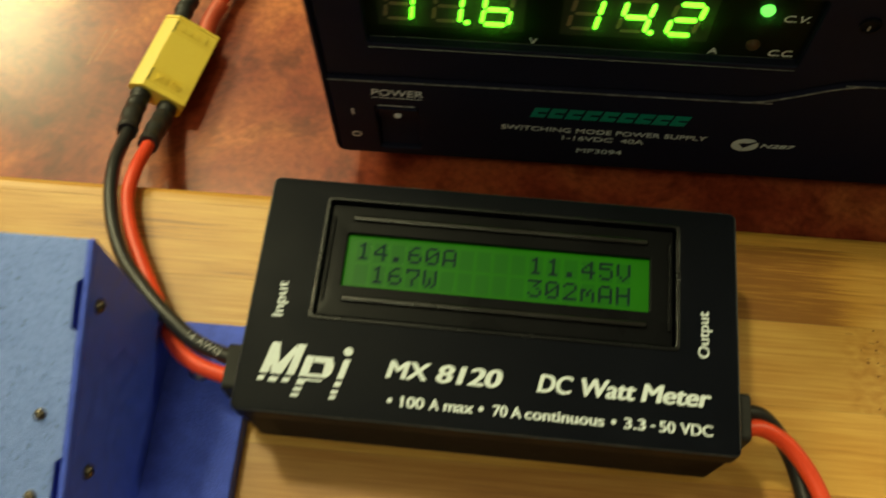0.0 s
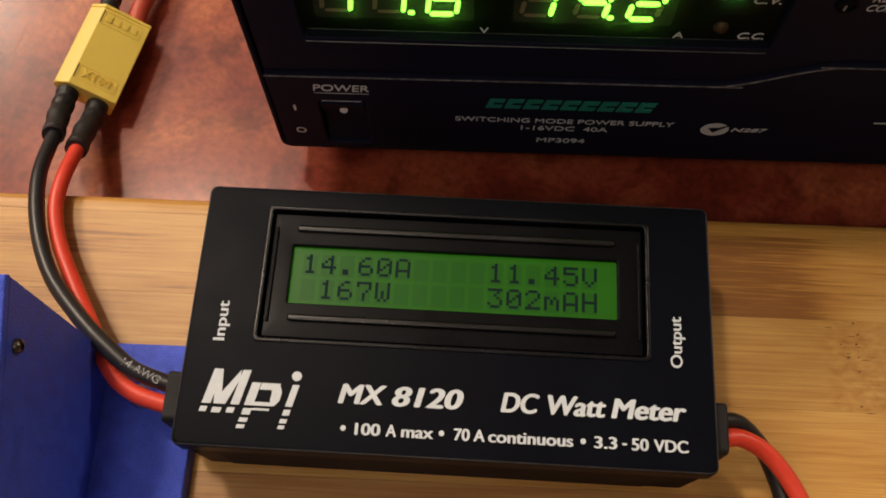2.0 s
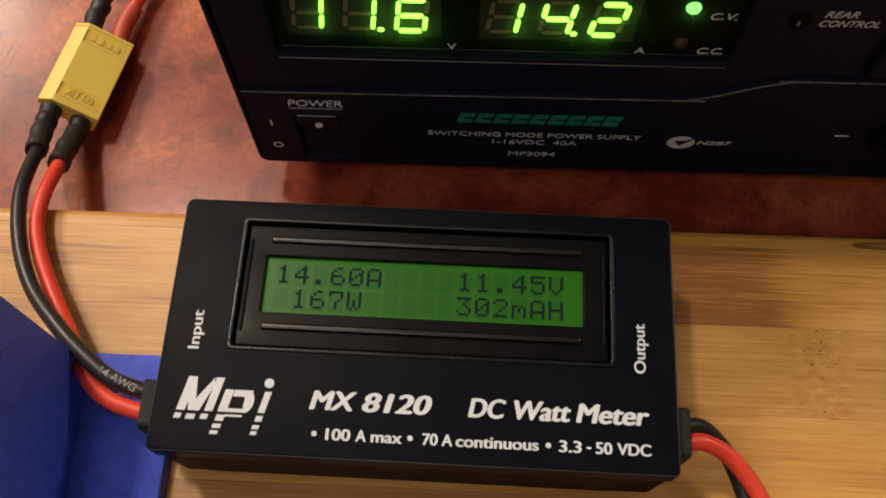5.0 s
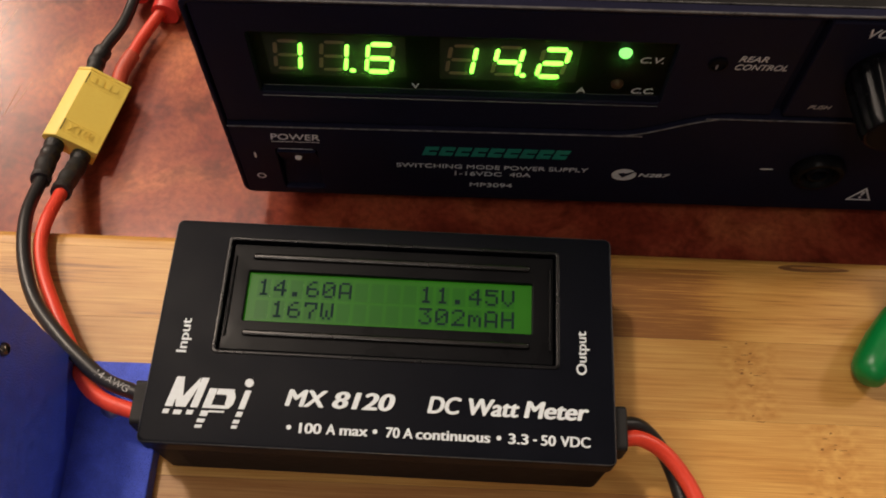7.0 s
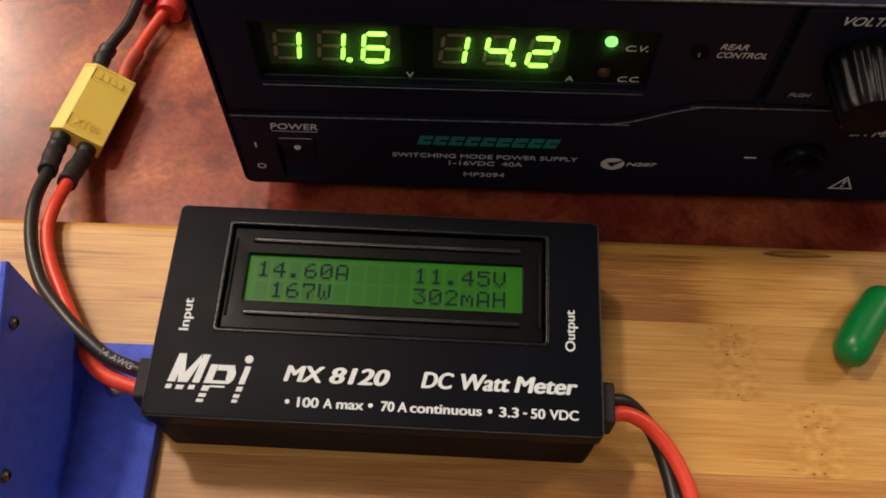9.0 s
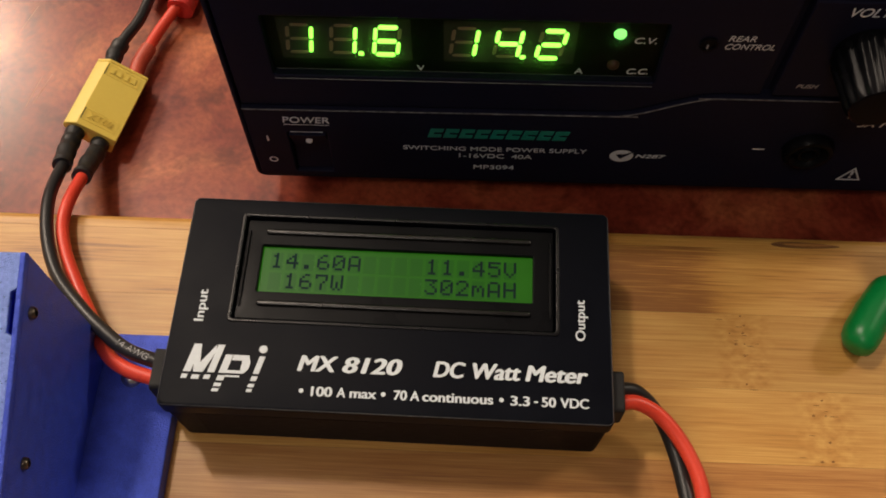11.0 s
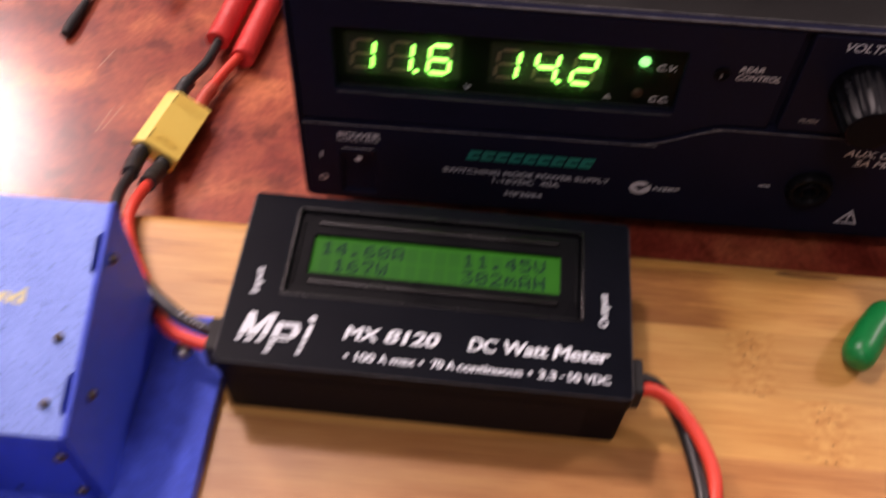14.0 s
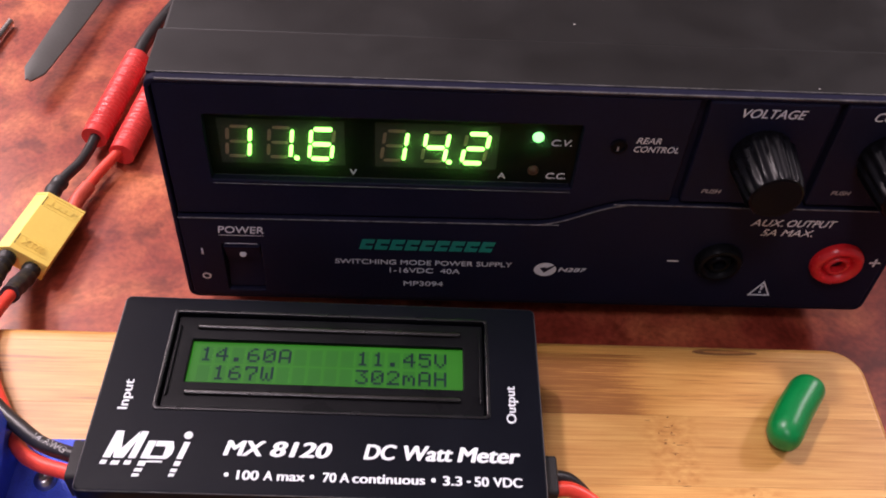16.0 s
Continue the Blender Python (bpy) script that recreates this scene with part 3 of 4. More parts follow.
def watt_meter():
    w = thing("watt_meter", (0.0322, -0.0027, BOARD), 0.15, "black plastic DC watt meter with a lit green display", "watt meter")
    X, Y, H = 0.0509, 0.0267, 0.0250
    # lower shell, drawn in at the foot
    bm = bmesh.new()
    rings = []
    for inset, z, r in ((0.0016, 0.0, 0.0016), (0.0008, 0.0010, 0.0018), (0.0004, 0.0185, 0.0018), (0.0004, H - 0.0048, 0.0018)):
        rings.append([bm.verts.new((x, y, z)) for x, y in rounded(-X + inset, X - inset, -Y + inset, Y - inset, r, 5)])
    for a, c in zip(rings, rings[1:]):
        for i in range(len(a)):
            bm.faces.new((a[i], a[(i + 1) % len(a)], c[(i + 1) % len(a)], c[i]))
    bm.faces.new(rings[0][::-1]), bm.faces.new(rings[-1])
    part("lower_shell", bm, METER_BASE, w)
    # lid with the display opening
    wx0, wx1, wy0, wy1 = -0.0372, 0.0380, -0.0052, 0.0218
    lid = plate(rounded(-X, X, -Y, Y, 0.0016, 6), H - 0.0050, H, [rounded(wx0, wx1, wy0, wy1, 0.0006, 3)[::-1]], 0.0007, 3)
    lid_ob = part("lid", lid, METER_BLACK, w)
    # Pale tube paints the highlight along the lid's top edge.
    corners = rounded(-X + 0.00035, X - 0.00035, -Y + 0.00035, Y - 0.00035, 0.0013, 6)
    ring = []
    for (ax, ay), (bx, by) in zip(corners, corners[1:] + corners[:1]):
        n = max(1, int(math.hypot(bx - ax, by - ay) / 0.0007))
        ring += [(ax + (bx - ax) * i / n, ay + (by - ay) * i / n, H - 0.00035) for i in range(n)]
    part("edge_line", tube(ring + ring[:1], 0.00026, 8, 1), SHEEN, lid_ob, "moulded edge with its highlight painted on")
    # raised lip of the opening
    part("window_lip", plate(rounded(wx0 - 0.0009, wx1 + 0.0009, wy0 - 0.0009, wy1 + 0.0009, 0.0010, 3), H - 0.0010, H + 0.0003,
                             [rounded(wx0, wx1, wy0, wy1, 0.0006, 3)[::-1]], 0.00025, 2), LIP_BLACK, lid_ob)
    # the display: black frame, glass, cells and figures
    gx0, gx1, gy0, gy1 = -0.0325, 0.0327, 0.0024, 0.0147
    display = part("display_frame", plate(rounded(wx0 + 0.0004, wx1 - 0.0004, wy0 + 0.0004, wy1 - 0.0004, 0.0004, 3), H - 0.0030, H - 0.0009,
                                          [rounded(gx0, gx1, gy0, gy1, 0.0003, 3)[::-1]], 0.0003, 2), BEZEL_BLACK, w, "black metal frame of the display")
    for yy in (gy1 + 0.0035, gy0 - 0.0031):
        part("rib", box(gx0 + 0.0005, gx1 - 0.0005, yy - 0.0007, yy + 0.0007, H - 0.0014, H - 0.0001, 0.0005, 3), GLOSS_BLACK, display)
    for xx in (wx0 + 0.0012, wx1 - 0.0012):
        part("rib", box(xx - 0.0003, xx + 0.0003, wy0 + 0.0035, wy1 - 0.0035, H - 0.0012, H - 0.0003, 0.0002), BEZEL_BLACK, display)
    zg = H - 0.0021
    part("glass", box(gx0 - 0.0005, gx1 + 0.0005, gy0 - 0.0005, gy1 + 0.0005, zg - 0.0008, zg), LCD_GREEN, display, "glowing green liquid crystal glass")
    px, py, dot = 0.00374, 0.0053, 0.00059
    x0, ytop = gx0 + 0.0022, gy1 - 0.0015
    for r in range(2):
        for c in range(16):
            part("character_cell", box(x0 + c * px, x0 + c * px + 0.00297, ytop - r * py - 0.0046, ytop - r * py, zg - 0.0001, zg + 0.00003), LCD_CELL, display)
    for r, line in enumerate(("14.60A    11.45V", " 167W     302mAH")):
        for c, ch in enumerate(line):
            if ch == " ":
                continue
            bm = None
            for j, row in enumerate(DOTS[ch].split()):
                for i, on in enumerate(row):
                    if on == "1":
                        ax, ay = x0 + c * px + i * 0.0006, ytop - r * py - j * 0.00058
                        bm = box(ax, ax + dot, ay - 0.00055, ay, zg, zg + 0.00008, bm=bm)
            part("figure", bm, LCD_INK, display)
    # printing on the lid, placed from the middle of the meter
    top = H + 0.00002
    ox, oy = -0.0322, 0.0027

    def at(x, y, turn=0):
        return pose(x + ox, y + oy, top, 0, 0, turn)
    for word, xa, xb in (("MX", 0.0119, 0.0210), ("8120", 0.0221, 0.0356), ("DC", 0.0426, 0.0499), ("Watt", 0.0514, 0.0624), ("Meter", 0.0633, 0.0774)):
        writing(word, xb - xa, 0.0037, at(xa, -0.0199), INK, lid_ob, lean=0.20, bold=0.042)
    for word, xa, xb in (("100", 0.0156, 0.0204), ("A", 0.0214, 0.0234), ("max", 0.0243, 0.0303), ("70", 0.0341, 0.0371), ("A", 0.0378, 0.0399),
                         ("continuous", 0.0405, 0.0563), ("3.3", 0.0601, 0.0644), ("50", 0.0670, 0.0702), ("VDC", 0.0711, 0.0775)):
        writing(word, xb - xa, 0.0022, at(xa, -0.0257), INK, lid_ob, bold=0.034)
    stops = [circle(x, -0.0246, 0.00052, 14) for x in (0.0134, 0.0318, 0.0581)] + [rounded(0.0653, 0.0662, -0.0249, -0.0245, 0.0001, 1)]
    mark_parts("stop", stops, pose(ox, oy, top), INK, lid_ob)
    writing("Input", 0.0081, 0.0022, at(-0.0113, -0.0090, 90), INK, lid_ob, bold=0.02)
    writing("Output", 0.0102, 0.0022, at(0.0769, -0.0097, 90), INK, lid_ob, bold=0.02)
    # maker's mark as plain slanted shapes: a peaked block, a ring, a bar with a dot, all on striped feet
    k = 0.24
    marks = [slanted(-0.0138, -0.0213, 0.0017, 0.0067, k), slanted(-0.0083, -0.0213, 0.0016, 0.0067, k),
             [(-0.0115, -0.0213), (-0.0093, -0.0213), (-0.0070, -0.0163), (-0.0070, -0.0146), (-0.0102, -0.0190), (-0.0105, -0.0146), (-0.0120, -0.0146)]]
    marks += [slanted(-0.0141, -0.0229, 0.0013, 0.0010, k), slanted(-0.0118, -0.0230, 0.0017, 0.0010, k), slanted(-0.0090, -0.0229, 0.0014, 0.0010, k)]
    marks += [slanted(-0.0057, -0.0213, 0.0017, 0.0044, k), slanted(-0.0031, -0.0182, 0.0036, 0.0013, k), slanted(-0.0040, -0.0213, 0.0036, 0.0007, k),
              [(-0.0006, -0.0213), (0.0000, -0.0212), (0.0009, -0.0202), (0.0012, -0.0186), (0.0008, -0.0173), (-0.0001, -0.0169), (-0.0009, -0.0176), (-0.0007, -0.0188), (-0.0009, -0.0202)]]
    marks += [slanted(-0.0060, -0.0231, 0.0016, 0.0012, k), slanted(-0.0042, -0.0222, 0.0033, 0.0004, k), slanted(-0.0064, -0.0245, 0.0016, 0.0008, k), slanted(-0.0067, -0.0257, 0.0015, 0.0007, k)]
    marks += [slanted(0.0021, -0.0212, 0.0013, 0.0042, k), slanted(0.0017, -0.0229, 0.0013, 0.0011, k), slanted(0.0013, -0.0244, 0.0013, 0.0008, k), slanted(0.0011, -0.0255, 0.0012, 0.0007, k), circle(0.0037, -0.0153, 0.00095, 16)]
    mark_parts("mark_bar", marks, pose(ox, oy, top), INK, lid_ob)
    # cable grommets and the paper label on the front
    for x, y in ((-X * 1.008, -0.0166), (X, -0.0170)):
        g = plate(rounded(-0.0050, 0.0050, -0.0046, 0.0046, 0.0012, 4), -0.0022, 0.0022, bevel=0.0006)
        g.transform(pose(x * 1.02, y, 0.0162, 90, 0, 90))
        part("grommet", g, RUBBER, w, "black rubber cable grommet")
    part("label", front(rounded(-0.0435, 0.0405, 0.0036, 0.0188, 0.0005, 2), -Y + 0.00025, -Y + 0.0012), STICKER, w, "worn dark adhesive label")


# ---- power supply ----
def power_supply():
    s = thing("power_supply", (0, 0.0495, TABLE), 1.15, "black bench power supply with green glowing digits", "power supply")
    x0, x1, z0, z1 = -0.0125, 0.1875, 0.0108, 0.0900
    # folded metal case, with the cover's seam
    part("case", plate(rounded(x0 + 0.0008, x1 - 0.0008, 0.0205, 0.215, 0.001, 2), z0, z1 - 0.0006, bevel=0.0012), CASE_BLACK, s, "black painted sheet metal cover")
    part("case_rim", plate(rounded(x0 + 0.0008, x1 - 0.0008, 0.0053, 0.0200, 0.001, 2), z0, z1 - 0.0007), CASE_BLACK, s)
    part("rim_cover", plate(rounded(x0 + 0.0005, x1 - 0.0005, 0.0029, 0.0200, 0.001, 2), z1 - 0.0006, z1 + 0.0003, bevel=0.0003), CASE_BLACK, s)
    for x, y, z in ((0.1479, 0.0042, z1 + 0.0003), (0.0912, 0.0288, z1 - 0.0006)):
        part("dust_speck", box(x, x + 0.0005, y, y + 0.0003, z - 0.00005, z + 0.00012, 0.00004), DUST, s, "pale speck of dust")
    for x in (x0 + 0.018, x1 - 0.018):
        for y in (0.022, 0.195):
            part("foot", lathe([(0.0075, 0), (0.008, 0.001), (0.0072, z0 + 0.0005)], 20, pose(x, y, 0)), RUBBER, s)
    # moulded front
    bz = part("front_bezel", front(rounded(x0, x1, z0, z1, 0.0028, 5), 0.0032, 0.0052, bevel=0.0006), PANEL_BLACK, s)
    part("lip", front(rounded(x0, x1, z0, z1, 0.0028, 5), 0.0006, 0.0034, [rounded(x0 + 0.0013, x1 - 0.0013, z0 + 0.0013, z1 - 0.0013, 0.0022, 5)[::-1]], 0.0005), PANEL_BLACK, bz)

    def Z(h):
        return h - TABLE
    # lower panel, its top edge stepping up in an S
    edge = [(x1 - 0.0016, Z(0.0578)), (0.110, Z(0.0578))]
    edge += [(0.110 - 0.026 * t, Z(0.0578) - 0.0085 * (3 * t * t - 2 * t ** 3)) for t in (i / 12 for i in range(1, 13))]
    edge += [(x0 + 0.0016, Z(0.0487)), (x0 + 0.0016, z0 + 0.003), (x0 + 0.003, z0 + 0.0016), (x1 - 0.003, z0 + 0.0016), (x1 - 0.0016, z0 + 0.003)]
    # Pale tube puts the light caught by this stepped edge into its colour.
    line = [(x, -0.0001, z - 0.0001) for x, z in edge[:15]]
    part("edge_line", tube(line, 0.00018, 8, 2), SEAM_GLINT, s)
    # Pale tubes paint the highlight along the front's worn top edges.
    part("edge_line", tube([(x0 + 0.003, 0.0008, z1 - 0.0002), (0.05, 0.0008, z1 - 0.0002), (x1 - 0.003, 0.0008, z1 - 0.0002)], 0.0003, 8, 4), WORN_GLINT, s)
    part("edge_line", tube([(x0 + 0.003, 0.0031, z1 + 0.0001), (0.05, 0.0031, z1 + 0.0001), (x1 - 0.003, 0.0031, z1 + 0.0001)], 0.00022, 8, 4), WORN_GLINT, s)
    sw = rounded(-0.0004, 0.0100, Z(0.0190), Z(0.0384), 0.0005, 2)
    low = part("lower_panel", front(edge[::-1], 0.0, 0.0036, [sw], 0.0005), PANEL_BLACK, s)
    # upper panel with the display opening, and the two knob panels
    up = rounded(x0 + 0.0018, 0.1192, Z(0.0590), Z(0.0926), 0.0006, 2)
    up = [(x, max(z, Z(0.0505) if x < 0.09 else z)) for x, z in up]
    lowedge = [(x, z + 0.0009) for x, z in edge[1:14] if x < 0.1192][::-1]
    up = [(x0 + 0.0018, Z(0.0926)), (x0 + 0.0018, Z(0.0496))] + lowedge + [(0.1192, Z(0.0587)), (0.1192, Z(0.0926))]
    win = rounded(-0.0002, 0.0925, Z(0.0620), Z(0.0835), 0.0008, 2)
    upper = part("upper_panel", front(up, 0.0008, 0.0036, [win[::-1]], 0.0004), PANEL_BLACK, s)
    knob_panels = [part("knob_panel", front(rounded(a, b, Z(0.0590), Z(0.0926), 0.0008, 3), 0.0002, 0.0036, bevel=0.0006), PANEL_BLACK, s) for a, b in ((0.1216, 0.1532), (0.1552, 0.1856))]
    # display
    disp = part("display", front(win, 0.0030, 0.0040), SMOKED, s, "smoked display window with glowing green digits")
    ledge = bmesh.new()
    vs = [ledge.verts.new(v) for v in ((0, 0.0006, Z(0.0609)), (0.0922, 0.0006, Z(0.0609)), (0.0922, 0.0031, Z(0.0621)), (0, 0.0031, Z(0.0621)), (0, 0.0031, Z(0.0609)), (0.0922, 0.0031, Z(0.0609)))]
    for f in ((0, 1, 2, 3), (0, 4, 5, 1), (3, 2, 5, 4), (0, 3, 4), (1, 5, 2)):
        ledge.faces.new([vs[i] for i in f])
    part("ledge", ledge, LEDGE, disp)
    m = UPRIGHT @ Matrix.Translation((0, 0, -0.00290))
    pane = part("pane", front(rounded(0.0002, 0.0921, Z(0.0622), Z(0.0831), 0.0006, 2), 0.00105, 0.00125), ACRYLIC, disp, "clear acrylic pane")
    pane.visible_shadow = False
    for xa, xb in ((0.0026, 0.0338), (0.0414, 0.0724)):
        part("digit_module", front(rounded(xa, xb, Z(0.0662), Z(0.0808), 0.0004, 2), 0.00292, 0.0031), MODULE, disp)
    for digits, xs in (("116", (0.0040, 0.0143, 0.0246)), ("142", (0.0428, 0.0531, 0.0632))):
        for ch, x in zip(digits, xs):
            lit, dark = seven(ch, x + 0.0001, Z(0.0686), 0.0056, 0.0097, 0.00092, 0.11)
            mark_parts("lit_bar", lit, m, SEGMENT, disp, 0.0006)
            mark_parts("unlit_bar", dark, m, UNLIT, disp, 0.0001)
    mark_parts("decimal_point", [circle(0.0216, Z(0.0685), 0.0007, 12), circle(0.0602, Z(0.0685), 0.0007, 12)], m, SEGMENT, disp, 0.0002)

    def words(text, xa, xb, base, h, lean=0.2, bold=0.006, ink=INK, y=-0.00002, parent=None):
        return writing(text, xb - xa, h, UPRIGHT @ Matrix.Translation((xa, Z(base), -y)), ink, parent or low, lean=lean, bold=bold)
    words("V", 0.0350, 0.0368, 0.0650, 0.0019, 0, ink=INK, y=0.00098, parent=disp)
    words("A", 0.0728, 0.0748, 0.0652, 0.0019, 0, ink=INK, y=0.00098, parent=disp)
    words("C.V.", 0.0852, 0.0903, 0.0767, 0.0020, 0.2, ink=INK, y=0.00098, parent=disp)
    words("C.C.", 0.0852, 0.0903, 0.0655, 0.0020, 0.2, ink=INK, y=0.00098, parent=disp)
    dome = [(0.00145, 0), (0.00145, 0.0005), (0.0011, 0.0010), (0.0004, 0.0013)]
    part("green_diode", lathe(dome, 16, pose(0.0820, 0.0029, Z(0.0779), 90)), GREEN_LED, disp, "lit green indicator")
    part("dark_diode", lathe(dome, 16, pose(0.0820, 0.0029, Z(0.0667), 90)), DULL_LED, disp, "unlit reddish indicator")
    # rear control trimmer, words and knobs
    words("REAR", 0.1062, 0.1124, 0.0785, 0.0019, 0.25, y=0.0007, parent=upper)
    words("CONTROL", 0.1060, 0.1174, 0.0757, 0.0019, 0.25, y=0.0007, parent=upper)
    trim = part("trimmer", lathe([(0.0021, 0), (0.0021, 0.0006), (0.0016, 0.0008), (0.0015, 0.0003)], 18, pose(0.1020, 0.0008, Z(0.0776), 90)), CAP_BLACK, upper)
    part("slot", front([(0.1017, Z(0.0758)), (0.1021, Z(0.0758)), (0.1021, Z(0.0774)), (0.1017, Z(0.0774))], 0.0003, 0.0007), GREY_INK, trim)
    words("VOLTAGE", 0.1298, 0.1456, 0.0883, 0.0027, 0.25, 0.012, y=0.0001, parent=knob_panels[0])
    words("CURRENT", 0.1625, 0.1785, 0.0883, 0.0027, 0.25, 0.012, y=0.0001, parent=knob_panels[1])
    words("PUSH", 0.1264, 0.1316, 0.0627, 0.0014, 0.25, ink=GREY_INK, y=0.0001, parent=knob_panels[0])
    words("PUSH", 0.1607, 0.1659, 0.0633, 0.0014, 0.25, ink=GREY_INK, y=0.0001, parent=knob_panels[1])
    for x in (0.1380, 0.1708):
        bm, n = bmesh.new(), 96
        rings = []
        for r, h, fl in ((0.0076, 0.0, 0), (0.0077, 0.0012, 0), (0.0083, 0.0016, 0.5), (0.0073, 0.0136, 0.7), (0.0070, 0.0152, 0.6), (0.0064, 0.0160, 0), (0.0053, 0.0156, 0), (0.0020, 0.0154, 0)):
            rings.append([bm.verts.new(((r - fl * 0.0011 * (0.5 + 0.5 * math.cos(16 * 2 * math.pi * i / n))) * math.cos(2 * math.pi * i / n), (r - fl * 0.0011 * (0.5 + 0.5 * math.cos(16 * 2 * math.pi * i / n))) * math.sin(2 * math.pi * i / n), h)) for i in range(n)])
        for a, c in zip(rings, rings[1:]):
            for i in range(n):
                bm.faces.new((a[i], a[(i + 1) % n], c[(i + 1) % n], c[i]))
        bm.faces.new(rings[0][::-1]), bm.faces.new(rings[-1])
        bm.transform(pose(x, 0.0002, Z(0.0768), 90))
        knob = part("knob", bm, KNOB, s, "ribbed black rotary knob")
        part("end_cap", lathe([(0.0060, 0.0151), (0.0060, 0.01595), (0.0056, 0.0162), (0.0003, 0.0162)], 32, pose(x, 0.0002, Z(0.0768), 90)), CAP_BLACK, knob, "dull black end cap")
    # power switch and its words
    words("POWER", -0.0009, 0.0114, 0.0430, 0.0026, 0.12)
    # First bar paints the rocker's lit top edge; second is the printed underline.
    bars = [[(0.0004, Z(0.0387)), (0.0092, Z(0.0387)), (0.0092, Z(0.03888)), (0.0004, Z(0.03888))], [(-0.0009, Z(0.0420)), (0.0112, Z(0.0420)), (0.0112, Z(0.04216)), (-0.0009, Z(0.04216))]]
    part("rule_and_glint", slab_marks(bars, UPRIGHT @ Matrix.Translation((0, 0, 0.00002))), INK, low)
    words("I", -0.0064, -0.0059, 0.0342, 0.0024, 0)
    words("O", -0.0074, -0.0050, 0.0238, 0.0024, 0)
    rocker = bmesh.new()
    prof = ((0.0034, 0.0194), (0.0011, 0.0198), (0.0026, 0.0288), (-0.0006, 0.0379), (0.0034, 0.0382))
    a = [rocker.verts.new((-0.0001, y, Z(z))) for y, z in prof]
    c = [rocker.verts.new((0.0097, y, Z(z))) for y, z in prof]
    for i in range(5):
        rocker.faces.new((a[i], a[(i + 1) % 5], c[(i + 1) % 5], c[i]))
    rocker.faces.new(a), rocker.faces.new(c[::-1])
    rk = part("rocker_switch", rocker, PANEL_BLACK, s, "black rocker switch with a white dot")
    part("dot", lathe([(0.0009, 0), (0.0009, 0.0008)], 16, pose(0.0048, 0.0011, Z(0.0338), 90 - 12)), INK, rk)
    # maker's name as teal slanted blocks
    blocks, step = [], 0.0372 / 9
    for i in range(9):
        bx = 0.0370 + i * step
        blocks += [slanted(bx + 0.0007, Z(0.0378), step * 0.84 - 0.0007, 0.0014, 0.25), slanted(bx + 0.0013, Z(0.0402), step * 0.84 - 0.0007, 0.0016, 0.25), slanted(bx, Z(0.0378), 0.0013, 0.0040, 0.25)]
    mark_parts("mark_block", blocks, UPRIGHT @ Matrix.Translation((0, 0, 0.00002)), TEAL_INK, low)
    words("SWITCHING MODE POWER SUPPLY", 0.0303, 0.0800, 0.0317, 0.0019, 0)
    words("1-16VDC  40A", 0.0455, 0.0655, 0.0283, 0.0020, 0)
    words("MP3094", 0.0496, 0.0609, 0.0226, 0.0020, 0)
    # approval mark: a disc with a tick cut out
    tick = [(0.0880, Z(0.0316)), (0.0894, Z(0.0297)), (0.0932, Z(0.0336)), (0.0900, Z(0.0318)), (0.0893, Z(0.0320))]
    disc = [(0.0896 + 0.0032 * c, Z(0.0310) + 0.0028 * q) for c, q in circle(0, 0, 1, 28)]
    part("approval_mark", slab_marks([disc], UPRIGHT @ Matrix.Translation((0, 0, 0.00002))), INK, low)
    part("approval_tick", slab_marks([tick], UPRIGHT @ Matrix.Translation((0, 0, 0.0001))), PANEL_BLACK, low)
    words("N287", 0.0934, 0.1015, 0.0303, 0.0016, 0.2, 0.02)
    # auxiliary output
    words("AUX.", 0.1430, 0.1518, 0.0510, 0.0026, 0.25)
    words("OUTPUT", 0.1529, 0.1664, 0.0510, 0.0026, 0.25)
    words("5A MAX.", 0.1468, 0.1613, 0.0473, 0.0025, 0.25)
    sign = [[(0.1236, Z(0.0357)), (0.1268, Z(0.0357)), (0.1268, Z(0.0362)), (0.1236, Z(0.0362))],
            [(0.1815, Z(0.0368)), (0.1847, Z(0.0368)), (0.1847, Z(0.0374)), (0.1815, Z(0.0374))],
            [(0.1828, Z(0.0355)), (0.1834, Z(0.0355)), (0.1834, Z(0.0387)), (0.1828, Z(0.0387))]]
    mark_parts("pole_sign", sign[:1], UPRIGHT @ Matrix.Translation((0, 0, 0.00002)), INK, low)
    part("pole_sign", slab_marks(sign[1:], UPRIGHT @ Matrix.Translation((0, 0, 0.00002))), INK, low)
    tri_o, tri_i = [(0.1506, Z(0.0217)), (0.1574, Z(0.0217)), (0.1540, Z(0.0282))], [(0.1514, Z(0.0222)), (0.1566, Z(0.0222)), (0.1540, Z(0.0271))]
    tri = front(tri_o, -0.0001, 0.0002, [tri_i[::-1]])
    tri = add(tri, front([(0.1537, Z(0.0242)), (0.1543, Z(0.0242)), (0.1544, Z(0.0262)), (0.1536, Z(0.0262))], -0.0001, 0.0002))
    tri = add(tri, front(circle(0.1540, Z(0.0232), 0.0004, 8), -0.0001, 0.0002))
    part("warning_triangle", tri, INK, low)
    ring = [(0.0074, 0), (0.0074, 0.0016), (0.0066, 0.0028), (0.0056, 0.0030), (0.0044, 0.0022), (0.0040, 0.0008), (0.0036, 0.0018), (0.0030, 0.0024), (0.0022, 0.0022), (0.0020, -0.0010)]
    part("black_socket", lathe([(r * 0.9, h) for r, h in ring], 32, pose(0.1378, 0, Z(0.0370), 90)), BEZEL_BLACK, s, "black banana socket")
    part("red_socket", lathe(ring, 32, pose(0.1716, 0, Z(0.0374), 90)), RED_JACK, s, "red banana socket")


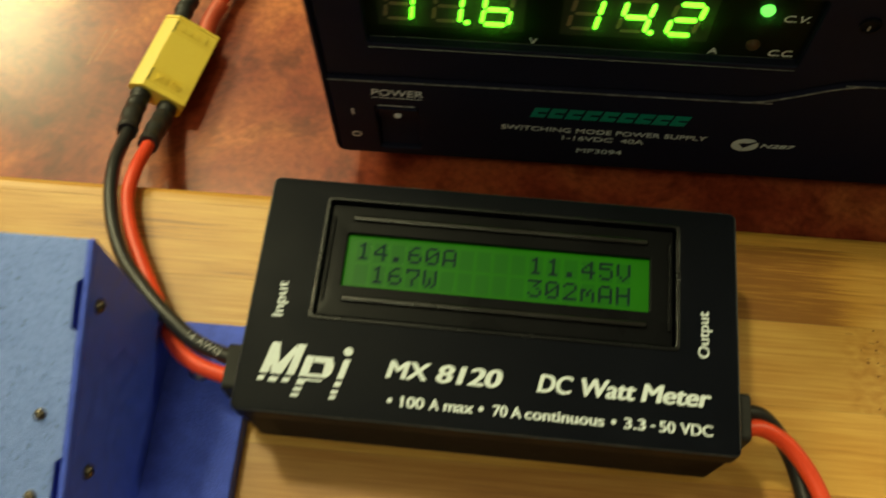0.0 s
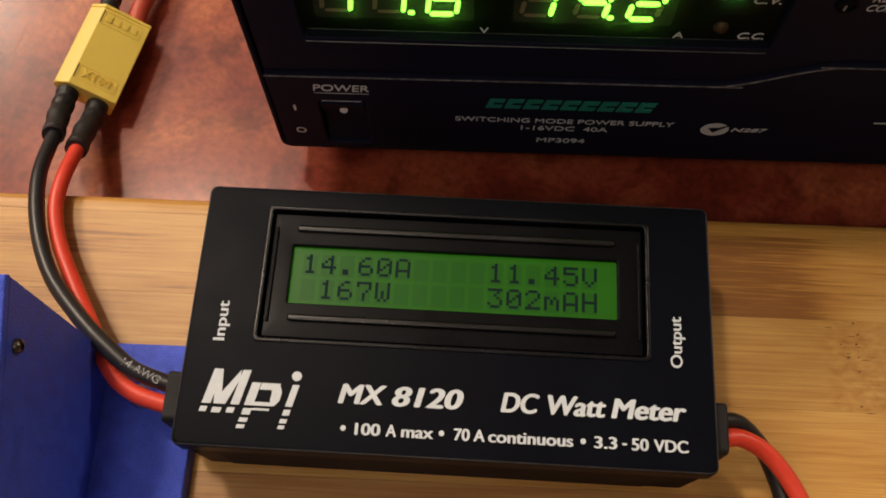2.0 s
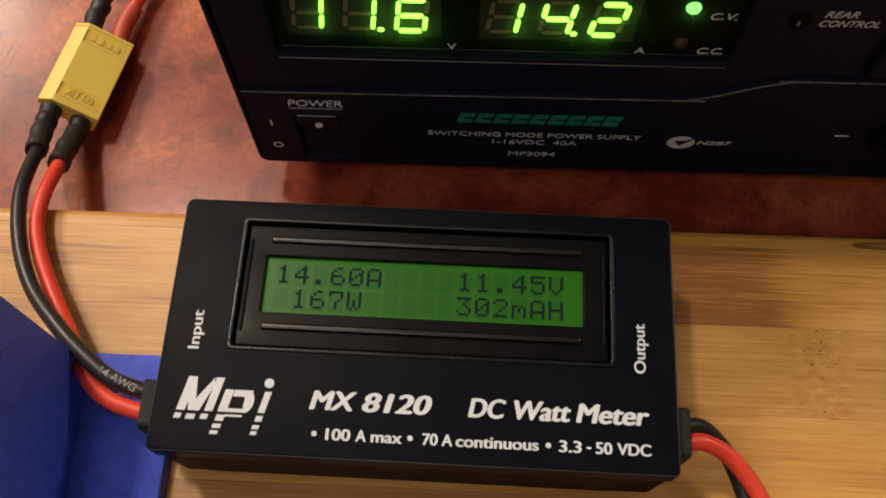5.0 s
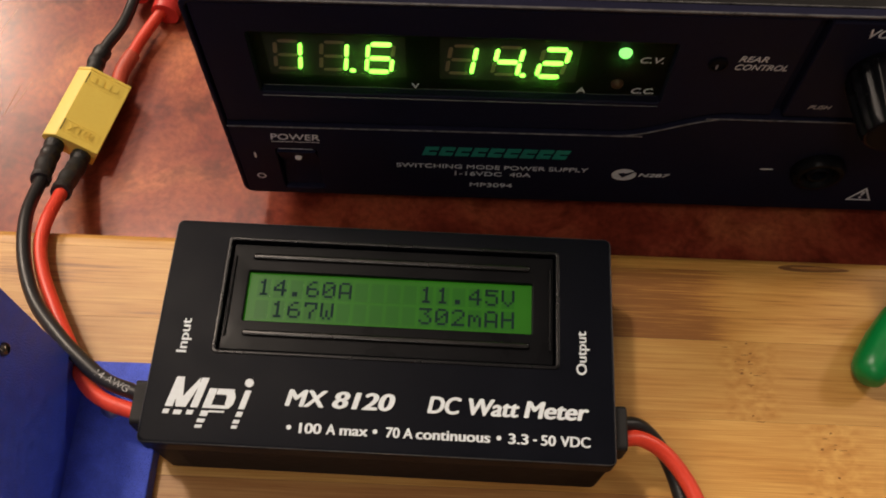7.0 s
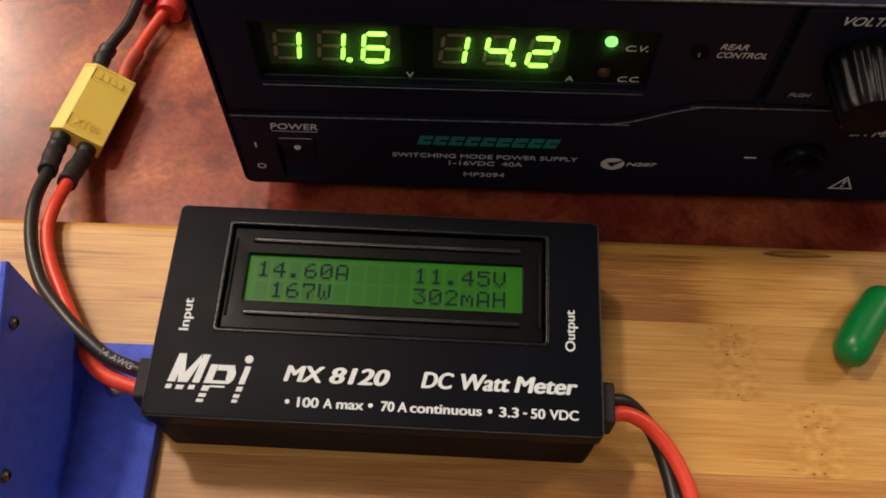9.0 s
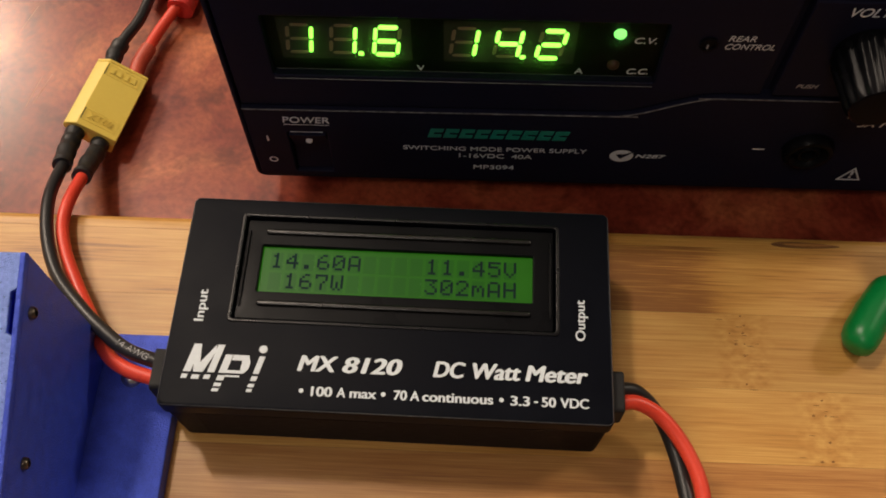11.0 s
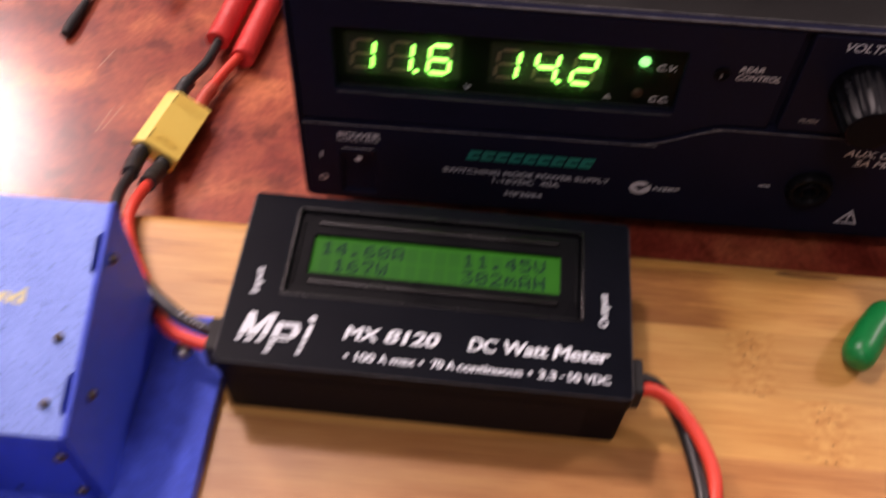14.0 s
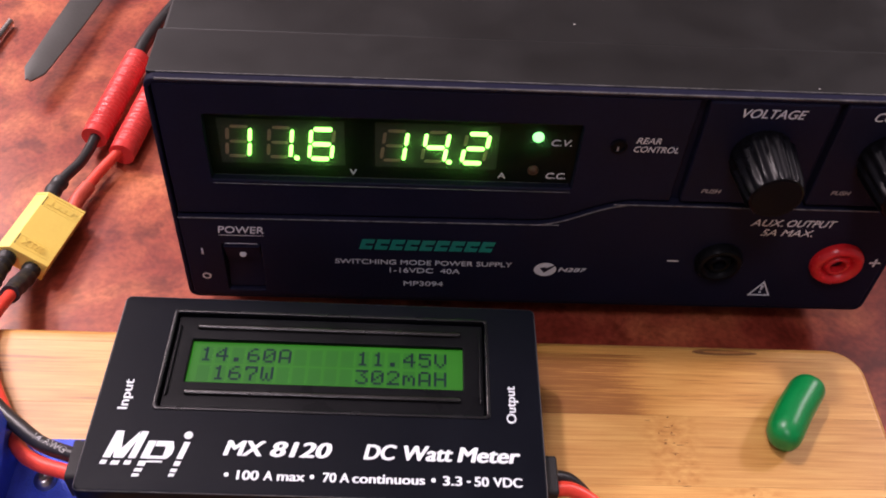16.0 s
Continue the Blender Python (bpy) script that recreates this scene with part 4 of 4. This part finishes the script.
# ---- thrust stand ----
def screw(name, m, parent, r=0.0016, material=BRASSY):
    head = lathe([(r, 0), (r, r * 0.35), (r * 0.8, r * 0.75), (r * 0.45, r * 0.88), (r * 0.40, r * 0.45), (r * 0.1, r * 0.40)], 18, m)
    return part(name, head, material, parent)


def thrust_stand():
    st = thing("thrust_stand", (-0.0405, -0.0083, BOARD), 0.9, "blue anodised thrust measuring stand with a lit violet display", "thrust stand")
    base = part("base_plate", plate(rounded(-0.1140, 0.0195, -0.165, 0.0030, 0.0012, 4), 0.0, 0.0045, bevel=0.0004), ANODISED, st)
    screw("bolt", pose(0.0080, -0.0085, 0.0045), base, 0.0026, STEEL)
    # the sloping instrument box: side cheeks, front wall, back wall, cover
    hb, hf, depth, wide = 0.0555, 0.0388, 0.0510, 0.0950
    slope = math.degrees(math.atan2(hb - hf, depth))
    for x in (0.0, -wide):
        cheek = bmesh.new()
        pts = [(0.0, 0.0045), (0.0, hb - 0.0012), (-depth, hf - 0.0012), (-depth + 0.001, 0.0045)]
        a = [cheek.verts.new((x - 0.0012, y, z)) for y, z in pts]
        c = [cheek.verts.new((x, y, z)) for y, z in pts]
        for i in range(4):
            cheek.faces.new((a[i], a[(i + 1) % 4], c[(i + 1) % 4], c[i]))
        cheek.faces.new(a[::-1]), cheek.faces.new(c)
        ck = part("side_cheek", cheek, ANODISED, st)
        if x == 0.0:
            screw("screw", pose(0.0, -0.0100, 0.0475, 0, 90, 0), ck, 0.0014)
            screw("screw", pose(0.0, -0.0380, 0.0345, 0, 90, 0), ck, 0.0014)
    part("back_wall", box(-wide, -0.0012, -0.0012, 0.0, 0.0045, hb - 0.0012), ANODISED, st)
    fw = part("front_wall", front(rounded(-wide, -0.0024, 0.0045, hf - 0.0012, 0.0004, 2), -depth + 0.0004, -depth + 0.0016), ANODISED, st)
    tilt = pose(0, 0, hb, slope, 0, 0)
    long = depth / math.cos(radians(slope))
    o = [(-wide - 0.0004, -long), (-0.0012, -long), (-0.0012, -long + 0.0048), (-0.0026, -long + 0.0056), (-0.0026, -long + 0.0134), (-0.0012, -long + 0.0142),
         (-0.0012, -0.0172), (-0.0026, -0.0164), (-0.0026, -0.0082), (-0.0008, -0.0070), (-0.0008, 0.0), (-wide - 0.0004, 0.0)]
    lx0, lx1, ly0, ly1 = -0.0632, -0.0205, -0.0496, -0.0291
    cover = plate(o, -0.0012, 0.0, [rounded(lx0, lx1, ly0, ly1, 0.0012, 3)[::-1]], 0.0003)
    cover.transform(tilt)
    cv = part("cover", cover, LIT_ANODISED, st, "blue powder-coated cover, painted paler for the light on it")
    rim = box(-0.0012, 0.0, -long, 0.0, -0.0012, 0.0006, 0.0003)
    rim.transform(tilt)
    part("cover_rim", rim, ANODISED, st)
    for y in (-0.0321, -0.0465):
        screw("screw", tilt @ pose(-0.0062, y, 0), cv, 0.0011)
    for x, z in ((-0.0042, 0.0290), (-0.0044, 0.0105)):
        screw("screw", pose(x, -depth + 0.0004, z, 90), fw, 0.0014)
    # display: deep dark frame, glass, figures
    fr = plate(rounded(lx0, lx1, ly0, ly1, 0.0012, 3), -0.0035, -0.0002, [rounded(lx0 + 0.0012, lx1 - 0.0005, ly0 + 0.0003, ly1 - 0.0012, 0.0008, 3)[::-1]])
    fr.transform(tilt)
    fr = part("display_frame", fr, BEZEL_BLACK, cv)
    gl = box(lx0 + 0.001, lx1 - 0.001, ly0 + 0.0004, ly1 - 0.001, -0.0034, -0.0024)
    gl.transform(tilt)
    gl = part("display", gl, LCD_VIOLET, cv, "glowing violet liquid crystal display")
    for ch, x in zip("597", (-0.0436, -0.0372, -0.0308)):
        lit, _ = seven(ch, x, -0.0468, 0.0041, 0.0148, 0.0009, 0.10, 0.3)
        mark_parts("figure_bar", lit, tilt @ Matrix.Translation((0, 0, -0.0024)), LCD_SEG, cv, 0.00012)
    for word, xa, wide_word in (("Thrust", 0.0, 0.0154), ("Measuring", 0.0169, 0.0245), ("Stand", 0.0425, 0.0131)):
        writing(word, wide_word, 0.0034, tilt @ pose(-0.0712 + xa, -0.0251, 0.00002), CREAM_INK, cv, bold=0.05)
    blocks, step = [], 0.0385 / 7
    for i in range(7):
        bx = -0.0880 + i * step
        blocks += [slanted(bx + 0.0009, -0.0090, step * 0.84 - 0.0009, 0.0015, 0.25), slanted(bx + 0.0015, -0.0064, step * 0.84 - 0.0009, 0.0017, 0.25), slanted(bx, -0.0090, 0.0016, 0.0043, 0.25)]
    mark_parts("mark_block", blocks, tilt @ Matrix.Translation((0, 0, 0.00002)), CREAM_INK, cv)
    # rubber buttons and their words
    for k, (x, word, shift) in enumerate(((-0.0594, "OFF", 0.0002), (-0.0430, "", 0.0016), (-0.0266, "", 0.0026))):
        part("button", lathe([(0.0040, 0), (0.0040, 0.0022), (0.0036, 0.0032), (0.0024, 0.0037), (0.0008, 0.0038)], 24, pose(x, -depth + 0.0004, 0.0215, 90)), RUBBER, fw, "dark rubber push button")
        if word:
            writing(word, 0.0052 if k else 0.0042, 0.0015, UPRIGHT @ Matrix.Translation((x + 0.0006 - shift, 0.0130, depth - 0.0004)), CREAM_INK, fw)
        else:
            part("unread_word", slab_marks([[(x + a - shift, 0.0130), (x + a + 0.0009 - shift, 0.0130), (x + a + 0.0009 - shift, 0.0144), (x + a - shift, 0.0144)] for a in (0.0006, 0.0019, 0.0032, 0.0045)], UPRIGHT @ Matrix.Translation((0, 0, depth - 0.0004))), GREY_INK, fw)
    for x in (-0.0535, -0.0200):
        part("pin_hole", lathe([(0.0007, 0), (0.0007, 0.0001)], 12, pose(x, -depth + 0.00035, 0.0088, 90)), RUBBER, fw)
    part("slot", front(capsule(-0.0418, 0.0074, -0.0336, 0.0074, 0.0003, 4), -depth + 0.00034, -depth + 0.0006), RUBBER, fw)
    # motor mount: a four-armed plate with slots and a centre hole
    cx, cy = -0.0471, -0.0895

    def q(pts, sx, sy):
        return [(cx + sx * x, cy + sy * y) for x, y in pts]
    arm = [(0.0150, 0.0), (0.0155, 0.0045), (0.0172, 0.0090), (0.0205, 0.0130), (0.0250, 0.0172), (0.0262, 0.0205), (0.0252, 0.0240), (0.0222, 0.0262), (0.0180, 0.0266)]
    out = q(arm, 1, 1) + q(arm[::-1], -1, 1) + q(arm[1:], -1, -1) + q(arm[:0:-1], 1, -1)
    holes = [circle(cx, cy, 0.0074, 32)[::-1], circle(cx, cy + 0.0158, 0.0031, 20)[::-1]]
    for sx in (1, -1):
        for sy in (1, -1):
            holes.append(capsule(cx + sx * 0.0082, cy + sy * 0.0088, cx + sx * 0.0203, cy + sy * 0.0220, 0.0013))
    mount = part("motor_mount", plate(out, 0.0047, 0.0082, holes, 0.0004), ANODISED, st, "four-armed blue motor mounting plate")
    screw("screw", pose(cx, cy + 0.0158, 0.0056), mount, 0.0025, BRONZE)
    part("pin_hole", lathe([(0.0013, 0), (0.0013, 0.0001)], 14, pose(-0.0035, -0.0525, 0.0046)), RUBBER, base)


# ---- connectors and cables ----
def yellow_connector():
    """Mated pair of flat connectors: a prism with two cut corners, lying tipped on its edge."""
    axis = Vector((0.0045, 0.0248, -0.0014)).normalized()
    left = Vector((-0.87, 0.16, 0.50))
    left = (left - axis * left.dot(axis)).normalized()
    up = left.cross(axis).normalized()
    up = up if up.z > 0 else -up
    m = Matrix((left, axis, up)).transposed().to_4x4()
    m.translation = Vector((-0.0573, 0.0610, 0.0122))
    c = thing("connector_pair", (0, 0, 0), 0, "yellow nylon plug pair joining red and black cables", "connector")
    c.matrix_basis = m
    W, T = 0.0156, 0.0081

    def body(y0, y1, grow):
        g = grow
        pts = [(-g, -T - g), (W - 0.0032, -T - g), (W + g, -T + 0.0030), (W + g, -0.0030), (W - 0.0032, g), (-g, g)]
        bm = bmesh.new()
        a = [bm.verts.new((x, y0, z)) for x, z in pts]
        b = [bm.verts.new((x, y1, z)) for x, z in pts]
        n = len(pts)
        for i in range(n):
            bm.faces.new((a[i], a[(i + 1) % n], b[(i + 1) % n], b[i]))
        bm.faces.new(a[::-1]), bm.faces.new(b)
        bmesh.ops.recalc_face_normals(bm, faces=bm.faces)
        bmesh.ops.bevel(bm, geom=bm.edges[:], offset=0.0003, segments=2, profile=0.5, affect="EDGES")
        return bm
    part("female_half", body(0.0, 0.0243, 0.0), XT_YELLOW, c)
    part("male_half", body(0.02432, 0.0254, 0.00004), XT_YELLOW, c)
    # sunk name plates: a raised border with letters
    for y, word in ((0.0020, "XT60"), (0.0194, "")):
        frame_bm = plate(rounded(0.0016, 0.0118, y, y + 0.0042, 0.0002, 1), 0.0, 0.00010, [rounded(0.0019, 0.0115, y + 0.0003, y + 0.0039, 0.0002, 1)[::-1]])
        part("name_border", frame_bm, XT_YELLOW, c)
        # Black strip stands in for shade at the deep end of the plate.
        part("slit", box(0.0116, 0.0121, y + 0.0001, y + 0.0041, -0.0002, 0.00006), RUBBER, c, "dark strip for the shade at the sunk plate's end")
        if word:
            writing(word, 0.0072, 0.0024, pose(0.0104, y + 0.0010, 0.0001, 0, 0, 0) @ Matrix.Diagonal((-1, 1, 1, 1)), XT_YELLOW, c, depth=0.00022)
        else:
            part("unread_word", slab_marks([[(0.0028 + 0.0022 * i, y + 0.0011), (0.0042 + 0.0022 * i, y + 0.0011), (0.0042 + 0.0022 * i, y + 0.0032), (0.0028 + 0.0022 * i, y + 0.0032)] for i in range(4)], Matrix.Translation((0, 0, 0.0001)), 0.0002), XT_YELLOW, c)
    return m


def cable(name, label, runs, place=(0, 0, 0)):
    """A cable: runs of (part name, points, radius, material, ribs)."""
    c = thing(name, place, 0, label, "cable")
    for pname, pts, r, mat, ribs in runs:
        sw = (lambda k: 1 + 0.05 * math.sin(k * ribs) * (1 if 0.05 < k < 0.95 else 0)) if ribs else None
        part(pname, tube(pts, r, 16, 8 if not ribs else 40, sw), mat, c)
    return c


def cables():
    w = 0.00178
    cable("black_input_cable", "black silicone cable from the plug pair to the meter", [
        ("insulation", [(-0.0668, 0.0478, 0.0200), (-0.0653, 0.0337, 0.0255), (-0.0612, 0.0201, 0.0290), (-0.0544, 0.0076, 0.0320), (-0.0449, -0.0025, 0.0355), (-0.0364, -0.0097, 0.0375), (-0.0300, -0.0140, 0.0380), (-0.0222, -0.0165, 0.0378)], w, BLACK_WIRE, 0),
        ("heat_shrink", [(-0.0688, 0.0628, 0.0144), (-0.0689, 0.0590, 0.0150), (-0.0684, 0.0540, 0.0170), (-0.0669, 0.0470, 0.0203)], 0.0027, SHRINK, 21)], (-0.0005, 0, 0))
    cable("red_input_cable", "red silicone cable from the plug pair to the meter", [
        ("insulation", [(-0.0606, 0.0445, 0.0195), (-0.0604, 0.0342, 0.0238), (-0.0597, 0.0255, 0.0254), (-0.0561, 0.0163, 0.0270), (-0.0498, 0.0059, 0.0288), (-0.0436, -0.0033, 0.0305), (-0.0368, -0.0131, 0.0340), (-0.0300, -0.0182, 0.0368), (-0.0222, -0.0206, 0.0375)], w, RED_WIRE, 0),
        ("heat_shrink", [(-0.0622, 0.0614, 0.0107), (-0.0622, 0.0570, 0.0117), (-0.0617, 0.0510, 0.0155), (-0.0607, 0.0436, 0.0200)], 0.0027, SHRINK, 21)], (-0.0005, 0, 0))
    cable("red_output_cable", "red silicone cable looping from the meter", [
        ("insulation", [(0.0855, -0.0208, 0.0372), (0.0905, -0.0202, 0.0360), (0.0965, -0.0230, 0.0338), (0.1022, -0.0300, 0.0314), (0.1055, -0.0394, 0.0298), (0.1041, -0.0498, 0.0285), (0.0993, -0.0600, 0.0266), (0.0897, -0.0710, 0.0250), (0.0790, -0.0790, 0.0245), (0.0620, -0.0885, 0.0245), (0.0490, -0.0935, 0.0250)], w, RED_WIRE, 0)])
    cable("black_output_cable", "black silicone cable looping from the meter", [
        ("insulation", [(0.0855, -0.0172, 0.0365), (0.0905, -0.0168, 0.0340), (0.0955, -0.0200, 0.0303), (0.0988, -0.0255, 0.0284), (0.1012, -0.0349, 0.0285), (0.1022, -0.0467, 0.0300), (0.1001, -0.0585, 0.0305), (0.0947, -0.0687, 0.0300), (0.0866, -0.0753, 0.0295), (0.0720, -0.0808, 0.0290)], w, BLACK_WIRE, 0),
        ("heat_shrink", [(0.0760, -0.0796, 0.0291), (0.0640, -0.0832, 0.0288), (0.0485, -0.0868, 0.0280)], 0.0023, SHRINK, 0)])
    # printing on the black input cable, bent round it
    host = bpy.data.objects["black_input_cable"]
    ob = writing("14 AWG", 0.0088, 0.0016, Matrix.Identity(4), GREY_INK, host, "printing")
    a, b = Vector((-0.0322, -0.0126, 0.0379)), Vector((-0.0250, -0.0159, 0.0380))
    along = (b - a).normalized()
    across = Vector((0, 0, 1)).cross(along).normalized()
    up = along.cross(across)
    for v in ob.data.vertices:
        ang = (v.co.y - 0.0007) / w
        v.co = a + along * v.co.x + (w + 0.00006 + v.co.z) * (across * math.sin(ang) + up * math.cos(ang))
    # supply side: ribbed red bullet housings
    ribs = 150
    cable("black_supply_cable", "black cable with a ribbed red bullet housing", [
        ("insulation", [(-0.0585, 0.1260, 0.0110), (-0.0590, 0.1160, 0.0110), (-0.0600, 0.1075, 0.0118), (-0.0625, 0.1000, 0.0125), (-0.0642, 0.0930, 0.0130), (-0.0643, 0.0880, 0.0130)], w, BLACK_WIRE, 0),
        ("heat_shrink", [(-0.0632, 0.0975, 0.0127), (-0.0642, 0.0930, 0.0130), (-0.0643, 0.0890, 0.0130), (-0.0643, 0.0850, 0.0130)], 0.0026, SHRINK, 21),
        ("bullet_housing", [(-0.0592, 0.1215, 0.0105), (-0.0566, 0.1440, 0.0108), (-0.0540, 0.1665, 0.0112)], 0.0044, RED_HOUSING, ribs),
        ("rear_lead", [(-0.0545, 0.1630, 0.0112), (-0.0530, 0.1800, 0.0110), (-0.0480, 0.2100, 0.0080), (-0.0400, 0.2500, 0.0060)], 0.0026, BLACK_WIRE, 0)])
    cable("red_supply_cable", "red cable with a ribbed red bullet housing", [
        ("insulation", [(-0.0486, 0.1190, 0.0095), (-0.0520, 0.1110, 0.0092), (-0.0545, 0.1040, 0.0092), (-0.0562, 0.0970, 0.0095)], w, RED_WIRE, 0),
        ("heat_shrink", [(-0.0556, 0.0990, 0.0094), (-0.0575, 0.0920, 0.0095), (-0.0578, 0.0840, 0.0093)], 0.0024, RED_SHRINK, 0),
        ("bullet_housing", [(-0.0488, 0.1155, 0.0088), (-0.0462, 0.1380, 0.0090), (-0.0436, 0.1605, 0.0092)], 0.0044, RED_HOUSING, ribs),
        ("rear_lead", [(-0.0440, 0.1580, 0.0092), (-0.0420, 0.1750, 0.0085), (-0.0370, 0.2100, 0.0070), (-0.0300, 0.2500, 0.0060)], 0.0026, RED_WIRE, 0)])


def white_connector():
    c = thing("white_connector", (0.0358, -0.0925, BOARD), 13, "cream white plug pair on the bamboo board", "connector")
    part("plug_half", box(-0.0132, 0.0045, -0.0078, 0.0078, 0.0, 0.0086, 0.0008), XT_WHITE, c)
    part("socket_half", box(0.00454, 0.0130, -0.0076, 0.0076, 0.0, 0.0084, 0.0008), XT_WHITE, c)
    for y, mat in ((0.0036, BLACK_WIRE), (-0.0036, RED_WIRE)):
        part("lead", tube([(-0.0125, y, 0.0043), (-0.0175, y, 0.0042), (-0.0250, y - 0.0015, 0.0034), (-0.0360, y - 0.0060, 0.0022)], 0.0018, 14), mat, c)


def vinyl_cap():
    c = thing("green_cap", (0.1531, 0.0095, BOARD), 0, "glossy dark green vinyl end cap on the bamboo board", "cap")
    d = Vector((0.0140, 0.0205, 0))
    half = d.normalized() * 0.0125
    prof = [(0.0008, -0.0125), (0.0022, -0.0122), (0.0034, -0.0113), (0.0042, -0.0096), (0.0045, -0.0070), (0.0045, 0.0), (0.0044, 0.0080), (0.0042, 0.0098), (0.0037, 0.0110), (0.0028, 0.0119), (0.0010, 0.0123)]
    bm = lathe([(r * 1.06, h * 0.95) for r, h in prof], 36)
    for v in bm.verts:
        v.co += Vector((-d.y, d.x, 0)).normalized() * (0.0009 * (1 - (v.co.z / 0.0125) ** 2) - 0.0004)
    turn = Vector((0, 0, 1)).rotation_difference(d).to_matrix().to_4x4()
    bm.transform(Matrix.Translation((0, 0, 0.0048)) @ turn)
    part("cap_body", bm, GREEN_VINYL, c)


def propeller():
    p = thing("propeller", (-0.0746, 0.2487, TABLE), 0, "dark grey plastic propeller lying on the table", "propeller")
    way = Vector((-0.0120, -0.0970, 0)).normalized()
    ang = math.degrees(math.atan2(way.y, way.x))
    for k in range(2):
        bm, rows = bmesh.new(), []
        for i in range(17):
            t = i / 16
            x = 0.006 + 0.0955 * t
            c = 0.0032 + 0.0016 * math.sin(math.pi * min(1, 0.12 + t * 0.84)) if t < 0.9 else 0.0037 * math.sqrt(max(0.0, 1 - ((t - 0.9) / 0.102) ** 2)) + 0.0003
            tw = radians(34 - 22 * t)
            rows.append([bm.verts.new((x, s * c * math.cos(tw) - 0.002 * t, 0.0088 - s * c * math.sin(tw) + u)) for s, u in ((-1, 0.0003), (0, 0.0011), (1, 0.0003), (1, -0.0003), (0, 0.0003), (-1, -0.0003))])
        for a, b in zip(rows, rows[1:]):
            for j in range(6):
                bm.faces.new((a[j], a[(j + 1) % 6], b[(j + 1) % 6], b[j]))
        bm.faces.new(rows[0][::-1]), bm.faces.new(rows[-1])
        bm.transform(pose(0, 0, 0, 0, 0, ang + 180 * k))
        part("blade", bm, BLADE, p)
    part("hub", lathe([(0.0065, 0.0), (0.0068, 0.001), (0.0068, 0.0140), (0.0060, 0.0150), (0.0020, 0.0150), (0.0018, 0.0120)], 28), BLADE, p)


def driver():
    d = thing("hex_driver", (-0.1150, 0.1500, TABLE), 0, "thin steel driver with a black sleeve on the table", "screwdriver")
    part("shaft", tube([(-0.0012, -0.009, 0.0022), (0.0006, 0.010, 0.0022), (0.0024, 0.028, 0.0022), (0.0042, 0.043, 0.0022)], 0.0013, 12), STEEL, d)
    part("sleeve", tube([(-0.0030, -0.0275, 0.0022), (-0.0022, -0.0185, 0.0022), (-0.0010, -0.0075, 0.0022)], 0.0021, 14, 8, lambda k: 0.75 + 0.25 * math.sin(math.pi * min(1, k * 1.4))), RUBBER, d)


room()
table()
cutting_board()
watt_meter()
power_supply()
thrust_stand()
yellow_connector()
cables()
white_connector()
vinyl_cap()
propeller()
driver()
